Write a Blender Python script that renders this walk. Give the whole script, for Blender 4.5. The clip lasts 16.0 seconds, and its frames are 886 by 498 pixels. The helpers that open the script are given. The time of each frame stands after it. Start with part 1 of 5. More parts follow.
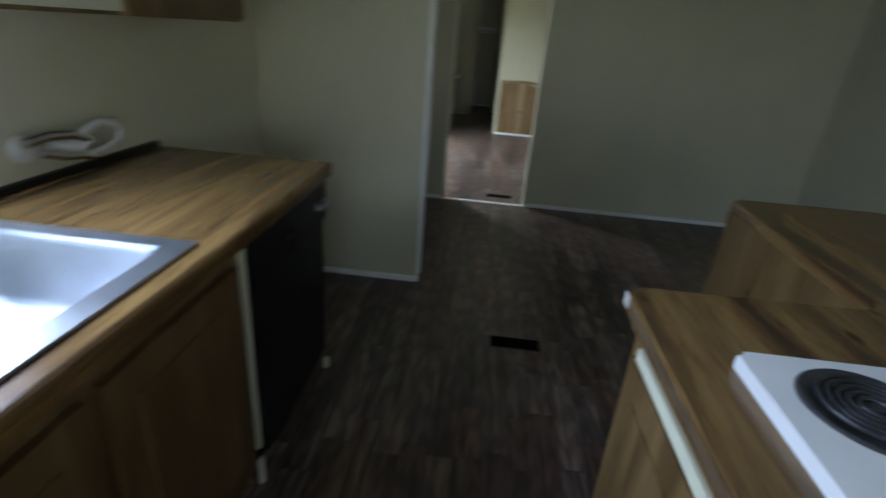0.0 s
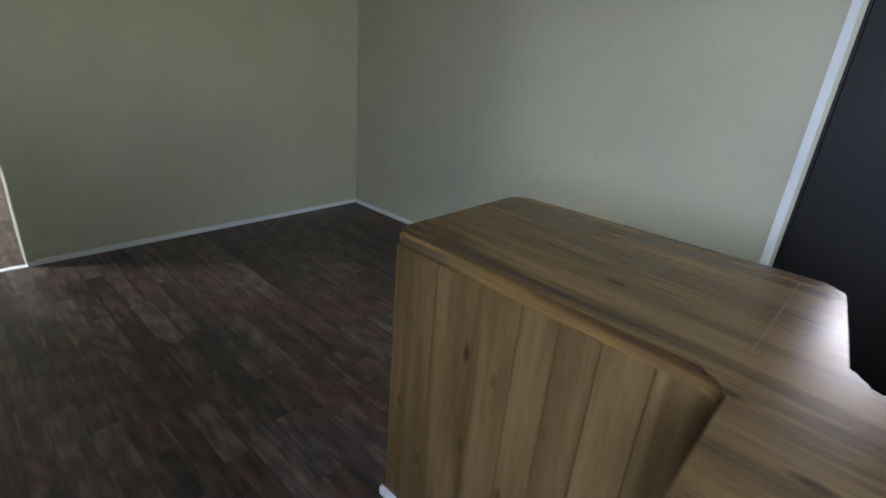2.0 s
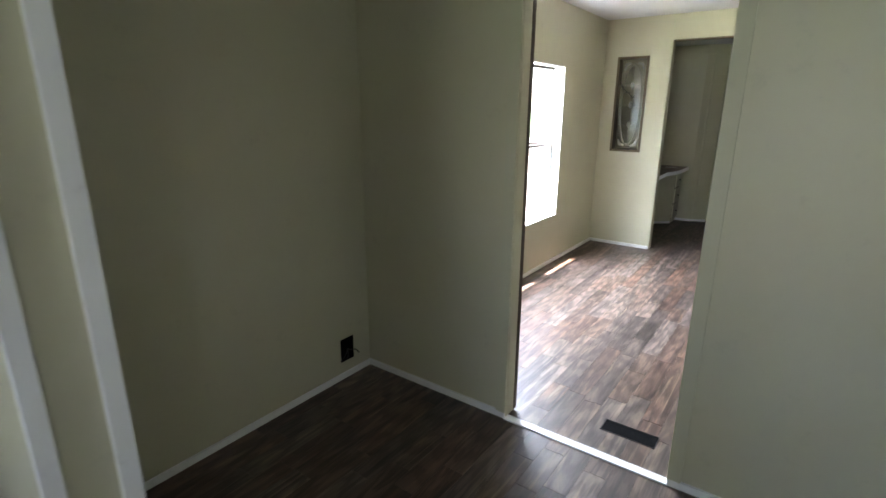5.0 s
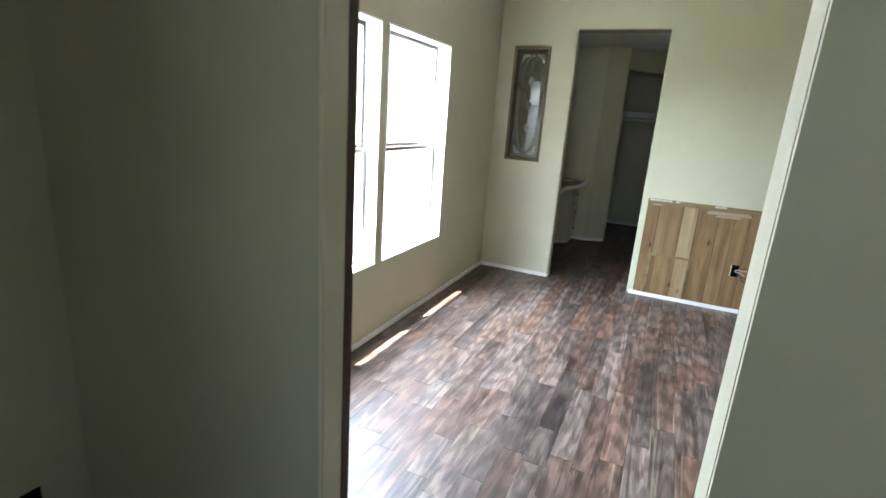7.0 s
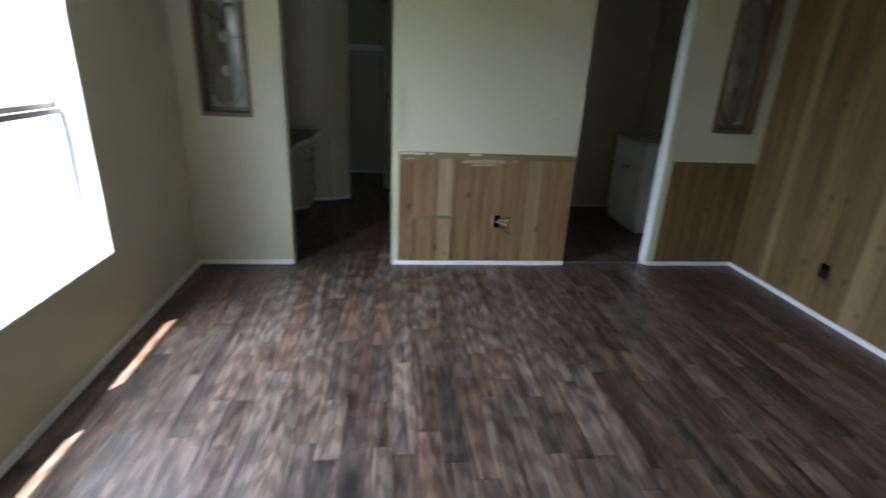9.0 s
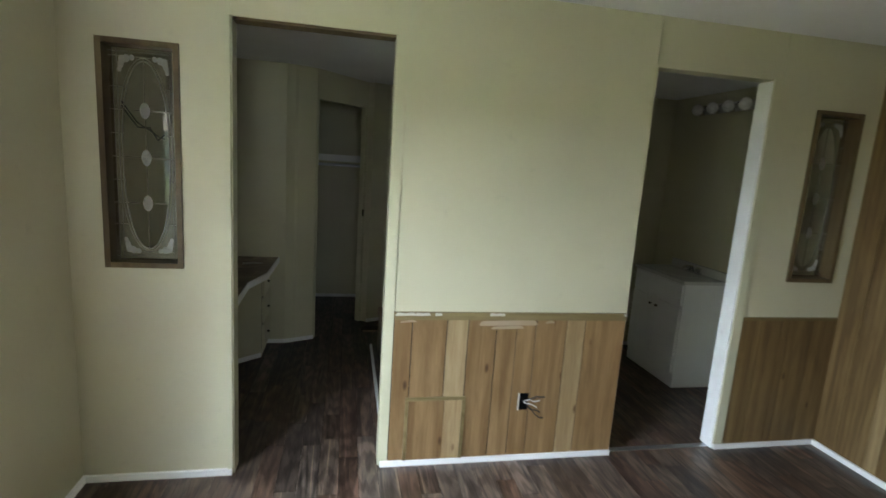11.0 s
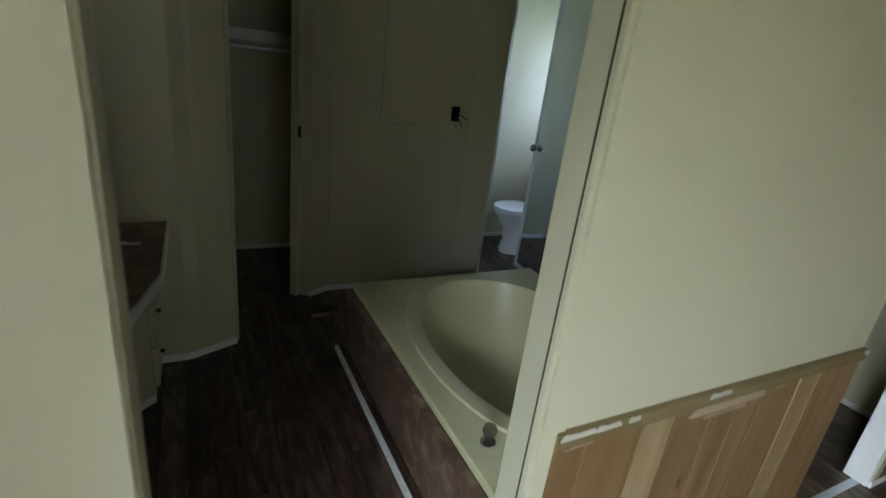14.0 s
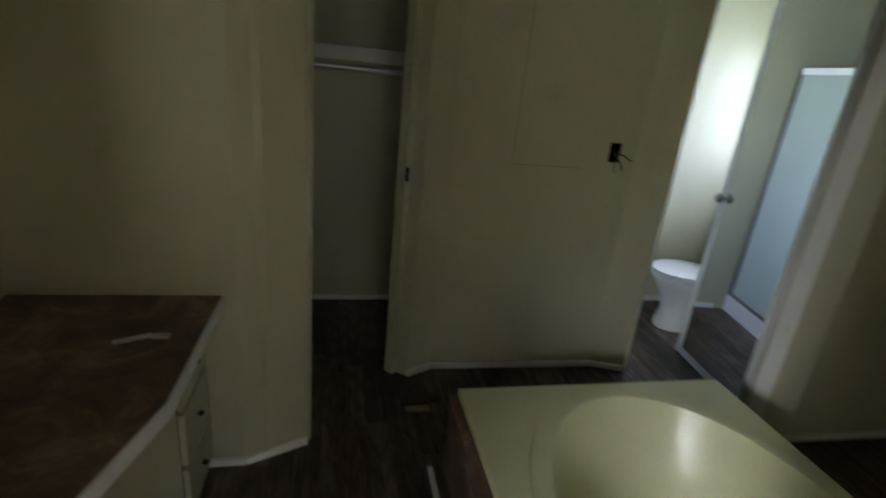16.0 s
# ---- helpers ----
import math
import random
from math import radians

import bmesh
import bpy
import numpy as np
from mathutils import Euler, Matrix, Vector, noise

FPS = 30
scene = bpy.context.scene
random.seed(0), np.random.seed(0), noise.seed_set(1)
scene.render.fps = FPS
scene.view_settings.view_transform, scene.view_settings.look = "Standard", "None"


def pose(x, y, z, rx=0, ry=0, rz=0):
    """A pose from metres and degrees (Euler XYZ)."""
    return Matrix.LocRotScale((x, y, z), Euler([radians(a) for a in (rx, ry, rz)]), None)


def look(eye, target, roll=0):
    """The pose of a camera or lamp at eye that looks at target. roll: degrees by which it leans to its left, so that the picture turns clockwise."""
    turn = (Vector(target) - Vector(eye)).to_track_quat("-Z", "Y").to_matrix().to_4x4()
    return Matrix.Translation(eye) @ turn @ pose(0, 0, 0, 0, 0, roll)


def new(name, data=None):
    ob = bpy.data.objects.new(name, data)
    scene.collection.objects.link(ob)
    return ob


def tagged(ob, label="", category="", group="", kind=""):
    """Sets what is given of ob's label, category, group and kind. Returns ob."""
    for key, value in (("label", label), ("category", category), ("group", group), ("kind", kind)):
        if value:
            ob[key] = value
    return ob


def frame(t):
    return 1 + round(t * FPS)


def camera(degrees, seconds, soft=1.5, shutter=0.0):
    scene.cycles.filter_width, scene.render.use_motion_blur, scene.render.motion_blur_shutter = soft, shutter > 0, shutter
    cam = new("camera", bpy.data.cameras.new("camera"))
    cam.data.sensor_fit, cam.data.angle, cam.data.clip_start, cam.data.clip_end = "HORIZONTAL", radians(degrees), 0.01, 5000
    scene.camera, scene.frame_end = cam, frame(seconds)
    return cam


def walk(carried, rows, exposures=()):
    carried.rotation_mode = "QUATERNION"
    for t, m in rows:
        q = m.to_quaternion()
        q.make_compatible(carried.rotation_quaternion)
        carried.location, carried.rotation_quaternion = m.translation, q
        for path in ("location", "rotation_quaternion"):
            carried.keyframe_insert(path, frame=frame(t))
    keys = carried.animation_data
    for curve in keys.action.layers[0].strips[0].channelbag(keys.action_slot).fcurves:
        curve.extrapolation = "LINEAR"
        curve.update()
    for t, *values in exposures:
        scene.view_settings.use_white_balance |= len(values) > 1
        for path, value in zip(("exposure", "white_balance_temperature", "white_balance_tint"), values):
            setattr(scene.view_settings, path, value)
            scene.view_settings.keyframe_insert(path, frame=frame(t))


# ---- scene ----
cam = camera(83.5, 16.0, shutter=0.4)

PATH = [
    (0, (0.191, -0.062, 1.367), (0.068, 1.767, 0.568), 4.6),
    (0.5, (0.224, 0.173, 1.362), (0.869, 1.897, 0.579), 3.6),
    (0.6, (0.215, 0.214, 1.363), (0.989, 1.881, 0.575), 3.7),
    (1, (0.208, 0.349, 1.367), (1.368, 1.77, 0.571), 6.0),
    (1.5, (0.289, 0.604, 1.351), (1.602, 1.879, 0.546), 4.6),
    (1.8, (0.292, 0.741, 1.343), (1.622, 1.994, 0.531), 4.8),
    (2, (0.282, 0.836, 1.341), (1.662, 2.066, 0.578), 5.0),
    (2.4, (0.28, 1.066, 1.359), (1.722, 2.224, 0.596), 4.1),
    (2.5, (0.293, 1.102, 1.361), (1.731, 2.268, 0.603), 4.1),
    (3, (0.457, 1.339, 1.364), (1.401, 2.916, 0.574), 6.3),
    (3.5, (0.616, 1.543, 1.385), (0.972, 3.332, 0.563), 3.4),
    (4, (0.677, 1.874, 1.388), (0.544, 3.71, 0.606), 3.2),
    (4.5, (0.788, 2.145, 1.412), (-0.087, 3.818, 0.809), 1.7),
    (4.6, (0.815, 2.193, 1.407), (-0.191, 3.808, 0.851), 1.6),
    (4.7, (0.843, 2.235, 1.408), (-0.286, 3.77, 0.862), 0.1),
    (6.8, (0.429, 3.365, 1.333), (-1.067, 6.574, 0.444), 4.2),
    (7, (0.443, 3.448, 1.313), (-0.971, 6.685, 0.362), 4.1),
    (7.5, (0.356, 3.748, 1.292), (-1.047, 6.912, 0.194), 2.7),
    (8, (0.321, 3.987, 1.3), (-0.653, 7.213, 0.022), 2.4),
    (8.5, (0.225, 4.207, 1.346), (0.073, 6.071, 0.637), 2.2),
    (9, (0.272, 4.373, 1.343), (0.488, 6.236, 0.648), 2.7),
    (9.2, (0.328, 4.454, 1.356), (0.699, 6.3, 0.68), 2.2),
    (11.3, (0.006, 5.565, 1.504), (0.373, 7.504, 1.182), 4.4),
    (11.4, (-0.03, 5.616, 1.499), (0.286, 7.563, 1.169), 4.2),
    (11.5, (-0.075, 5.671, 1.485), (0.213, 7.622, 1.156), 3.9),
    (12, (-0.218, 5.93, 1.477), (0.203, 7.824, 0.992), 3.3),
    (12.5, (-0.269, 6.252, 1.448), (0.235, 8.098, 0.867), 3.5),
    (13, (-0.322, 6.541, 1.439), (0.209, 8.372, 0.834), 3.8),
    (13.3, (-0.352, 6.714, 1.454), (0.334, 8.487, 0.835), 4.6),
    (13.5, (-0.351, 6.811, 1.452), (0.42, 8.542, 0.812), 5.6),
    (14, (-0.29, 7.062, 1.474), (0.593, 8.713, 0.77), 7.0),
    (14.5, (-0.172, 7.304, 1.44), (0.671, 8.934, 0.646), 7.5),
    (15, (-0.165, 7.553, 1.42), (0.878, 9.038, 0.612), 11.9),
    (15.2, (-0.145, 7.610, 1.415), (0.934, 9.063, 0.584), 13.1),
    (15.5, (-0.104, 7.662, 1.411), (0.809, 9.26, 0.627), 9.4),
    (16, (-0.046, 7.805, 1.463), (0.377, 9.637, 0.782), 5.9),
]
walk(cam, [(t, look(eye, aim, roll)) for t, eye, aim, roll in PATH],
     [(0.0, 3.0, 6600, 16), (0.8, 3.5, 7000, 17), (2.0, 3.95, 6850, 21), (3.5, 4.4, 6950, 24), (4.7, 4.6, 6750, 23), (6.8, 4.25, 6500, 20), (7.6, 4.1, 6300, 18), (8.3, 3.6, 6300, 18),
      (9.2, 3.15, 6300, 20), (11.3, 4.0, 6900, 16), (12.8, 3.75, 6900, 15), (13.5, 3.65, 7000, 16), (14.5, 3.3, 7200, 19), (15.0, 3.3, 7500, 22), (15.5, 3.8, 7600, 22), (16.0, 4.2, 7700, 22)])

# ---- world, sun, exposure ----
SUN_DIR = Vector((0.280, 0.42, -1.71)).normalized()
w = bpy.data.worlds.new("sky")
scene.world = w
w.use_nodes = True
wn, wl = w.node_tree.nodes, w.node_tree.links
sky = wn.new("ShaderNodeTexSky")
sky.sky_type, sky.sun_disc = "NISHITA", False
sky.sun_elevation = math.asin(-SUN_DIR.z)
sky.sun_rotation = math.atan2(-SUN_DIR.x, -SUN_DIR.y)
sky.air_density, sky.dust_density = 1.0, 1.0
wn["Background"].inputs["Strength"].default_value = 0.065
wl.new(sky.outputs[0], wn["Background"].inputs[0])
sun = new("sun", bpy.data.lights.new("sun", "SUN"))
sun.data.energy, sun.data.angle, sun.data.color = 5.0, radians(0.5), (1, 0.95, 0.86)
sun.matrix_world = pose(0, 0, 6) @ SUN_DIR.to_track_quat("-Z", "Y").to_matrix().to_4x4()


def sky_lamp(y, z, wy, wz, power, x=-1.2, side=1, colour=(0.95, 0.97, 1.0)):
    """An area lamp in a window's opening or outside above it, standing in for the sky's light."""
    ob = new("window_light", bpy.data.lights.new("window_light", "AREA"))
    ob.data.shape, ob.data.size, ob.data.size_y = "RECTANGLE", wy, wz
    ob.data.energy, ob.data.color = power, colour
    ob.matrix_world = look((x, y, z), (x + side, y, z))
    return ob


for y0, wy in ((5.455, 0.74), (6.305, 0.82)):
    high = sky_lamp(y0, 1.5, wy, 1.7, 35, -1.75, 1, (0.70, 0.87, 1.0))
    high.matrix_world = look((-1.80, y0, 2.15), (-1.12, y0, 1.08))
kitchen = sky_lamp(0.55, 1.55, 0.84, 0.74, 8.8, -1.235, 1, (0.52, 0.70, 1.0))
kitchen.matrix_world = look((-1.22, 0.55, 1.58), (-0.60, 0.58, 1.0))
sky_lamp(10.25, 1.4, 0.58, 0.78, 1.15, 2.86, -1, (0.42, 0.60, 1.0))
sky_lamp(0.69, 1.44, 0.34, 0.34, 0.35, 2.95, -1)
# added fill from an unseen, assumed south opening, to brighten kitchen and living room
south_fill = sky_lamp(0.0, 1.35, 1.65, 1.05, 1.5, 0, 1, (0.74, 0.84, 1.0))
south_fill.matrix_world = look((0.95, -3.1, 1.35), (0.95, 0, 1.35))


# ---- materials ----
def node_mat(name):
    m = bpy.data.materials.new(name)
    m.use_nodes = True
    n, l = m.node_tree.nodes, m.node_tree.links
    return m, n, l, n["Principled BSDF"]


def ramp(n, l, src, stops):
    r = n.new("ShaderNodeValToRGB")
    while len(r.color_ramp.elements) < len(stops):
        r.color_ramp.elements.new(0.5)
    for e, (p, c) in zip(r.color_ramp.elements, stops):
        e.position, e.color = p, (*c, 1)
    l.new(src, r.inputs[0])
    return r.outputs[0]


def mapped(n, l, scale, space="Object", offset=None):
    tc = n.new("ShaderNodeTexCoord")
    mp = n.new("ShaderNodeMapping")
    mp.inputs["Scale"].default_value = scale
    l.new(tc.outputs[space], mp.inputs[0])
    if offset is not None:
        l.new(offset, mp.inputs["Location"])
    return mp.outputs[0]


def noise_tex(n, l, vec, scale=1.0, detail=4.0, rough=0.55, dist=0.0):
    t = n.new("ShaderNodeTexNoise")
    t.inputs["Scale"].default_value, t.inputs["Detail"].default_value = scale, detail
    t.inputs["Roughness"].default_value, t.inputs["Distortion"].default_value = rough, dist
    l.new(vec, t.inputs["Vector"])
    return t.outputs["Fac"]


def mix(n, l, fac, a, b, mode="MIX"):
    m = n.new("ShaderNodeMix")
    m.data_type, m.blend_type = "RGBA", mode
    for sock, v in ((m.inputs[0], fac), (m.inputs[6], a), (m.inputs[7], b)):
        if isinstance(v, (int, float)):
            sock.default_value = v
        elif isinstance(v, tuple):
            sock.default_value = (*v, 1)
        else:
            l.new(v, sock)
    return m.outputs[2]


def bump(n, l, b, height, strength=0.2, dist=0.002):
    bp = n.new("ShaderNodeBump")
    bp.inputs["Strength"].default_value, bp.inputs["Distance"].default_value = strength, dist
    l.new(height, bp.inputs["Height"])
    l.new(bp.outputs[0], b.inputs["Normal"])


def painted(name, colour, rough=0.6, mottling=0.06, grain=260.0, bumpy=0.25, dirt=0.0):
    """Paint with slight mottling, fine texture and, if asked, scuffs."""
    m, n, l, b = node_mat(name)
    v = mapped(n, l, (1, 1, 1))
    big = noise_tex(n, l, v, 1.7, 5)
    fine = noise_tex(n, l, v, grain, 2)
    dark = tuple(c * (1 - mottling * 2) for c in colour)
    lite = tuple(min(1, c * (1 + mottling)) for c in colour)
    c = ramp(n, l, big, [(0.3, dark), (0.7, lite)])
    if dirt:
        spots = ramp(n, l, noise_tex(n, l, v, 9, 6, 0.7), [(0.60, (1, 1, 1)), (0.78, (1 - dirt,) * 3)])
        c = mix(n, l, 1.0, c, spots, "MULTIPLY")
    l.new(c, b.inputs["Base Color"])
    rr = ramp(n, l, big, [(0.2, (rough * 0.85,) * 3), (0.8, (min(1, rough * 1.12),) * 3)])
    l.new(rr, b.inputs["Roughness"])
    bump(n, l, b, fine, bumpy, 0.001)
    return m


def plain(name, colour, rough=0.5, metal=0.0, grain=40.0, vary=0.18):
    m, n, l, b = node_mat(name)
    v = mapped(n, l, (1, 1, 1))
    f = noise_tex(n, l, v, grain, 4)
    l.new(ramp(n, l, f, [(0.3, tuple(c * (1 - vary) for c in colour)), (0.7, tuple(min(1, c * (1 + vary * 0.4)) for c in colour))]), b.inputs["Base Color"])
    l.new(ramp(n, l, f, [(0.3, (rough * (1 - vary),) * 3), (0.7, (min(1, rough * (1 + vary)),) * 3)]), b.inputs["Roughness"])
    b.inputs["Metallic"].default_value = metal
    return m


def wood(name, tones, along="z", rough=0.45, freq=1.0, knots=True, vary=0.35, gloss=0.5, rings_mix=0.4):
    """Grained wood: long streaks along one axis, cathedral rings, knots; each piece has its own tone by Object Info's Random."""
    m, n, l, b = node_mat(name)
    oi = n.new("ShaderNodeObjectInfo")
    geo = n.new("ShaderNodeNewGeometry")
    add = n.new("ShaderNodeMath")
    add.operation = "ADD"
    l.new(oi.outputs["Random"], add.inputs[0])
    l.new(geo.outputs["Random Per Island"], add.inputs[1])
    mul = n.new("ShaderNodeMath")
    mul.operation = "MULTIPLY"
    mul.inputs[1].default_value = 37.0
    l.new(add.outputs[0], mul.inputs[0])
    s = {"x": (0.8, 8, 8), "y": (8, 0.8, 8), "z": (8, 8, 0.8)}[along]
    v = mapped(n, l, tuple(c * freq for c in s), offset=mul.outputs[0])
    streak = noise_tex(n, l, v, 1.0, 6, 0.65, 0.6)
    fine = noise_tex(n, l, mapped(n, l, tuple(c * 9 * freq for c in s)), 1.0, 3, 0.6)
    sw = {"x": (0.5, 7, 7), "y": (7, 0.5, 7), "z": (7, 7, 0.5)}[along]
    wave_v = mapped(n, l, tuple(c * freq for c in sw), offset=mul.outputs[0])
    rings = n.new("ShaderNodeTexWave")
    rings.wave_type, rings.rings_direction = "RINGS", {"x": "X", "y": "Y", "z": "Z"}[along]
    rings.inputs["Scale"].default_value, rings.inputs["Distortion"].default_value = 1.1, 6.0
    rings.inputs["Detail"].default_value, rings.inputs["Detail Scale"].default_value = 3.0, 0.8
    l.new(wave_v, rings.inputs["Vector"])
    c = ramp(n, l, streak, [(0.30, tones[0]), (0.48, tones[1]), (0.62, tones[2]), (0.75, tones[1])])
    ring_c = ramp(n, l, rings.outputs["Fac"], [(0.25, (0.80, 0.76, 0.71)), (0.6, (1, 1, 1))])
    c = mix(n, l, rings_mix, c, ring_c, "MULTIPLY")
    c = mix(n, l, 0.5, c, ramp(n, l, fine, [(0.35, (0.78, 0.75, 0.72)), (0.6, (1, 1, 1))]), "MULTIPLY")
    if knots:
        vo = n.new("ShaderNodeTexVoronoi")
        vo.inputs["Scale"].default_value = 1.0
        ks = {"x": (4, 10, 10), "y": (10, 4, 10), "z": (10, 10, 4)}[along]
        l.new(mapped(n, l, ks, offset=mul.outputs[0]), vo.inputs["Vector"])
        c = mix(n, l, 1.0, c, ramp(n, l, vo.outputs["Distance"], [(0.05, (0.34, 0.24, 0.17)), (0.13, (1, 1, 1))]), "MULTIPLY")
    frac = n.new("ShaderNodeMath")
    frac.operation = "FRACT"
    l.new(add.outputs[0], frac.inputs[0])
    tone = ramp(n, l, frac.outputs[0], [(0.0, (1 - vary,) * 3), (0.5, (1, 1, 1)), (1.0, (1 + vary, 1 + vary * 0.95, 1 + vary * 0.85))])
    c = mix(n, l, 1.0, c, tone, "MULTIPLY")
    l.new(c, b.inputs["Base Color"])
    l.new(ramp(n, l, streak, [(0.2, (rough * 0.85,) * 3), (0.8, (min(1, rough * 1.2),) * 3)]), b.inputs["Roughness"])
    b.inputs["Specular IOR Level"].default_value = gloss
    bump(n, l, b, fine, 0.15, 0.0006)
    return m


M_WALL = painted("wall_paint", (0.54, 0.522, 0.378), 0.40, 0.03, dirt=0.12)
M_CREAM = painted("trim_cream", (0.53, 0.525, 0.38), 0.45, 0.03, 60)
M_WHITE = painted("trim_white", (0.82, 0.84, 0.84), 0.4, 0.05, 60, dirt=0.2)
M_CEIL = painted("ceiling_white", (0.72, 0.73, 0.74), 0.8, 0.04, 90, 0.6)
M_SMEAR = painted("filler_smear", (0.36, 0.275, 0.19), 0.6, 0.15, 50)
M_CAULK = painted("caulk", (0.50, 0.48, 0.42), 0.5, 0.12, 50)


def floor_material():
    m, n, l, b = node_mat("floor_vinyl")
    geo, oi = n.new("ShaderNodeNewGeometry"), n.new("ShaderNodeObjectInfo")
    add = n.new("ShaderNodeMath")
    add.operation = "ADD"
    l.new(oi.outputs["Random"], add.inputs[0])
    l.new(geo.outputs["Random Per Island"], add.inputs[1])
    fr = n.new("ShaderNodeMath")
    fr.operation = "FRACT"
    l.new(add.outputs[0], fr.inputs[0])
    mul = n.new("ShaderNodeMath")
    mul.operation = "MULTIPLY"
    mul.inputs[1].default_value = 53.0
    l.new(add.outputs[0], mul.inputs[0])
    tc = n.new("ShaderNodeTexCoord")

    def vec(scale):
        mp = n.new("ShaderNodeMapping")
        mp.inputs["Scale"].default_value = scale
        l.new(geo.outputs["Position"], mp.inputs[0])
        l.new(mul.outputs[0], mp.inputs["Location"])
        return mp.outputs[0]
    tone = ramp(n, l, fr.outputs[0], [(0.0, (0.052, 0.032, 0.025)), (0.18, (0.100, 0.060, 0.043)), (0.34, (0.048, 0.036, 0.031)),
                                      (0.5, (0.102, 0.078, 0.064)), (0.66, (0.074, 0.047, 0.034)), (0.82, (0.122, 0.096, 0.082)), (1.0, (0.044, 0.033, 0.028))])
    streak = noise_tex(n, l, vec((11, 0.85, 1)), 1.0, 5, 0.6, 2.4)
    c = mix(n, l, 1.0, tone, ramp(n, l, streak, [(0.36, (0.36, 0.34, 0.33)), (0.50, (0.95, 0.94, 0.93)), (0.66, (1.75, 1.64, 1.56))]), "MULTIPLY")
    rings = n.new("ShaderNodeTexWave")
    rings.wave_type = "RINGS"
    rings.inputs["Scale"].default_value, rings.inputs["Distortion"].default_value = 2.2, 9.0
    rings.inputs["Detail"].default_value = 4.0
    l.new(vec((8, 1.0, 1)), rings.inputs["Vector"])
    c = mix(n, l, 0.7, c, ramp(n, l, rings.outputs["Fac"], [(0.2, (0.55, 0.5, 0.47)), (0.7, (1.15, 1.12, 1.1))]), "MULTIPLY")
    pale = noise_tex(n, l, vec((24, 0.85, 1)), 1.0, 5, 0.6, 1.4)
    c = mix(n, l, ramp(n, l, pale, [(0.60, (0, 0, 0)), (0.72, (0.6, 0.6, 0.6))]), c, (0.27, 0.20, 0.14))
    l.new(c, b.inputs["Base Color"])
    fine = noise_tex(n, l, vec((160, 12, 1)), 1.0, 3)
    l.new(ramp(n, l, fine, [(0.3, (0.32,) * 3), (0.7, (0.46,) * 3)]), b.inputs["Roughness"])
    b.inputs["Specular IOR Level"].default_value = 0.6
    bump(n, l, b, fine, 0.25, 0.0008)
    return m


M_FLOOR = floor_material()
M_GAP = plain("floor_gap", (0.03, 0.02, 0.016), 0.8)
M_PANEL = wood("oak_panelling", [(0.165, 0.092, 0.038), (0.235, 0.143, 0.065), (0.295, 0.190, 0.092)], "z", 0.45, 1.3, vary=0.07, rings_mix=0.7)
# darker, yellower oak for the east wall and the wainscot next to it
M_EASTPANEL = wood("east_oak_panelling", [(0.105, 0.062, 0.024), (0.165, 0.104, 0.042), (0.225, 0.148, 0.064)], "z", 0.45, 1.4, vary=0.10, rings_mix=0.7)
M_EASTPALE = wood("pale_east_oak_panelling", [(0.20, 0.135, 0.062), (0.27, 0.19, 0.092), (0.33, 0.24, 0.12)], "z", 0.45, 1.4, vary=0.06, rings_mix=0.6)
M_PALEPANEL = wood("pale_oak_panelling", [(0.25, 0.170, 0.085), (0.335, 0.240, 0.130), (0.40, 0.300, 0.170)], "z", 0.45, 1.3, vary=0.06, rings_mix=0.55)
M_OLIVE = wood("olive_rail", [(0.13, 0.095, 0.040), (0.19, 0.145, 0.065), (0.24, 0.19, 0.09)], "x", 0.5, vary=0.05)
M_RAILW = wood("oak_trim", [(0.16, 0.09, 0.04), (0.26, 0.16, 0.075), (0.34, 0.22, 0.12)], "x", 0.5)
M_OAK = wood("cabinet_oak", [(0.072, 0.041, 0.016), (0.125, 0.074, 0.028), (0.175, 0.108, 0.044)], "z", 0.34, 1.5, vary=0.10, rings_mix=0.45)
M_COUNTER = wood("laminate_worktop", [(0.036, 0.018, 0.010), (0.130, 0.072, 0.026), (0.225, 0.134, 0.047)], "y", 0.24, 1.4, True, 0.06, 0.45, 0.3)
M_DARKDOOR = plain("dark_brown_door", (0.014, 0.013, 0.011), 0.5)
M_DARKDOOR.node_tree.nodes["Principled BSDF"].inputs["Specular IOR Level"].default_value = 0.22
M_BROWNFRAME = wood("brown_frame", [(0.075, 0.050, 0.022), (0.115, 0.080, 0.036), (0.155, 0.112, 0.052)], "z", 0.5, vary=0.05)
M_BROWNDARK = plain("dark_brown_wood", (0.045, 0.028, 0.018), 0.5)
M_EDGE = plain("edge_laminate", (0.10, 0.065, 0.035), 0.4, 0.0, 14, 0.3)
M_SEAM = plain("seam_shadow", (0.30, 0.285, 0.22), 0.7)
M_COIL = plain("heating_coil", (0.022, 0.023, 0.025), 0.5, 0.3, 60, 0.2)
M_DRIP = plain("drip_pan_grey", (0.045, 0.045, 0.045), 0.42, 0.2, 40, 0.3)
M_BLACK = plain("black_plastic", (0.008, 0.008, 0.009), 0.3, 0.0, 6, 0.1)
M_BLACKM = plain("black_enamel", (0.010, 0.010, 0.011), 0.38, 0.0, 6, 0.1)
# near-black colour that paints the shade inside outlet holes and register openings
M_VOID = plain("hole_shade", (0.003, 0.003, 0.003), 0.95)
M_VOID.node_tree.nodes["Principled BSDF"].inputs["Specular IOR Level"].default_value = 0.05
M_STEEL = plain("stainless_steel", (0.66, 0.71, 0.77), 0.36, 1.0, 12, 0.06)
M_CHROME = plain("chrome", (0.75, 0.76, 0.78), 0.1, 1.0)
M_BRONZE = plain("dark_bronze", (0.05, 0.04, 0.03), 0.35, 0.8)
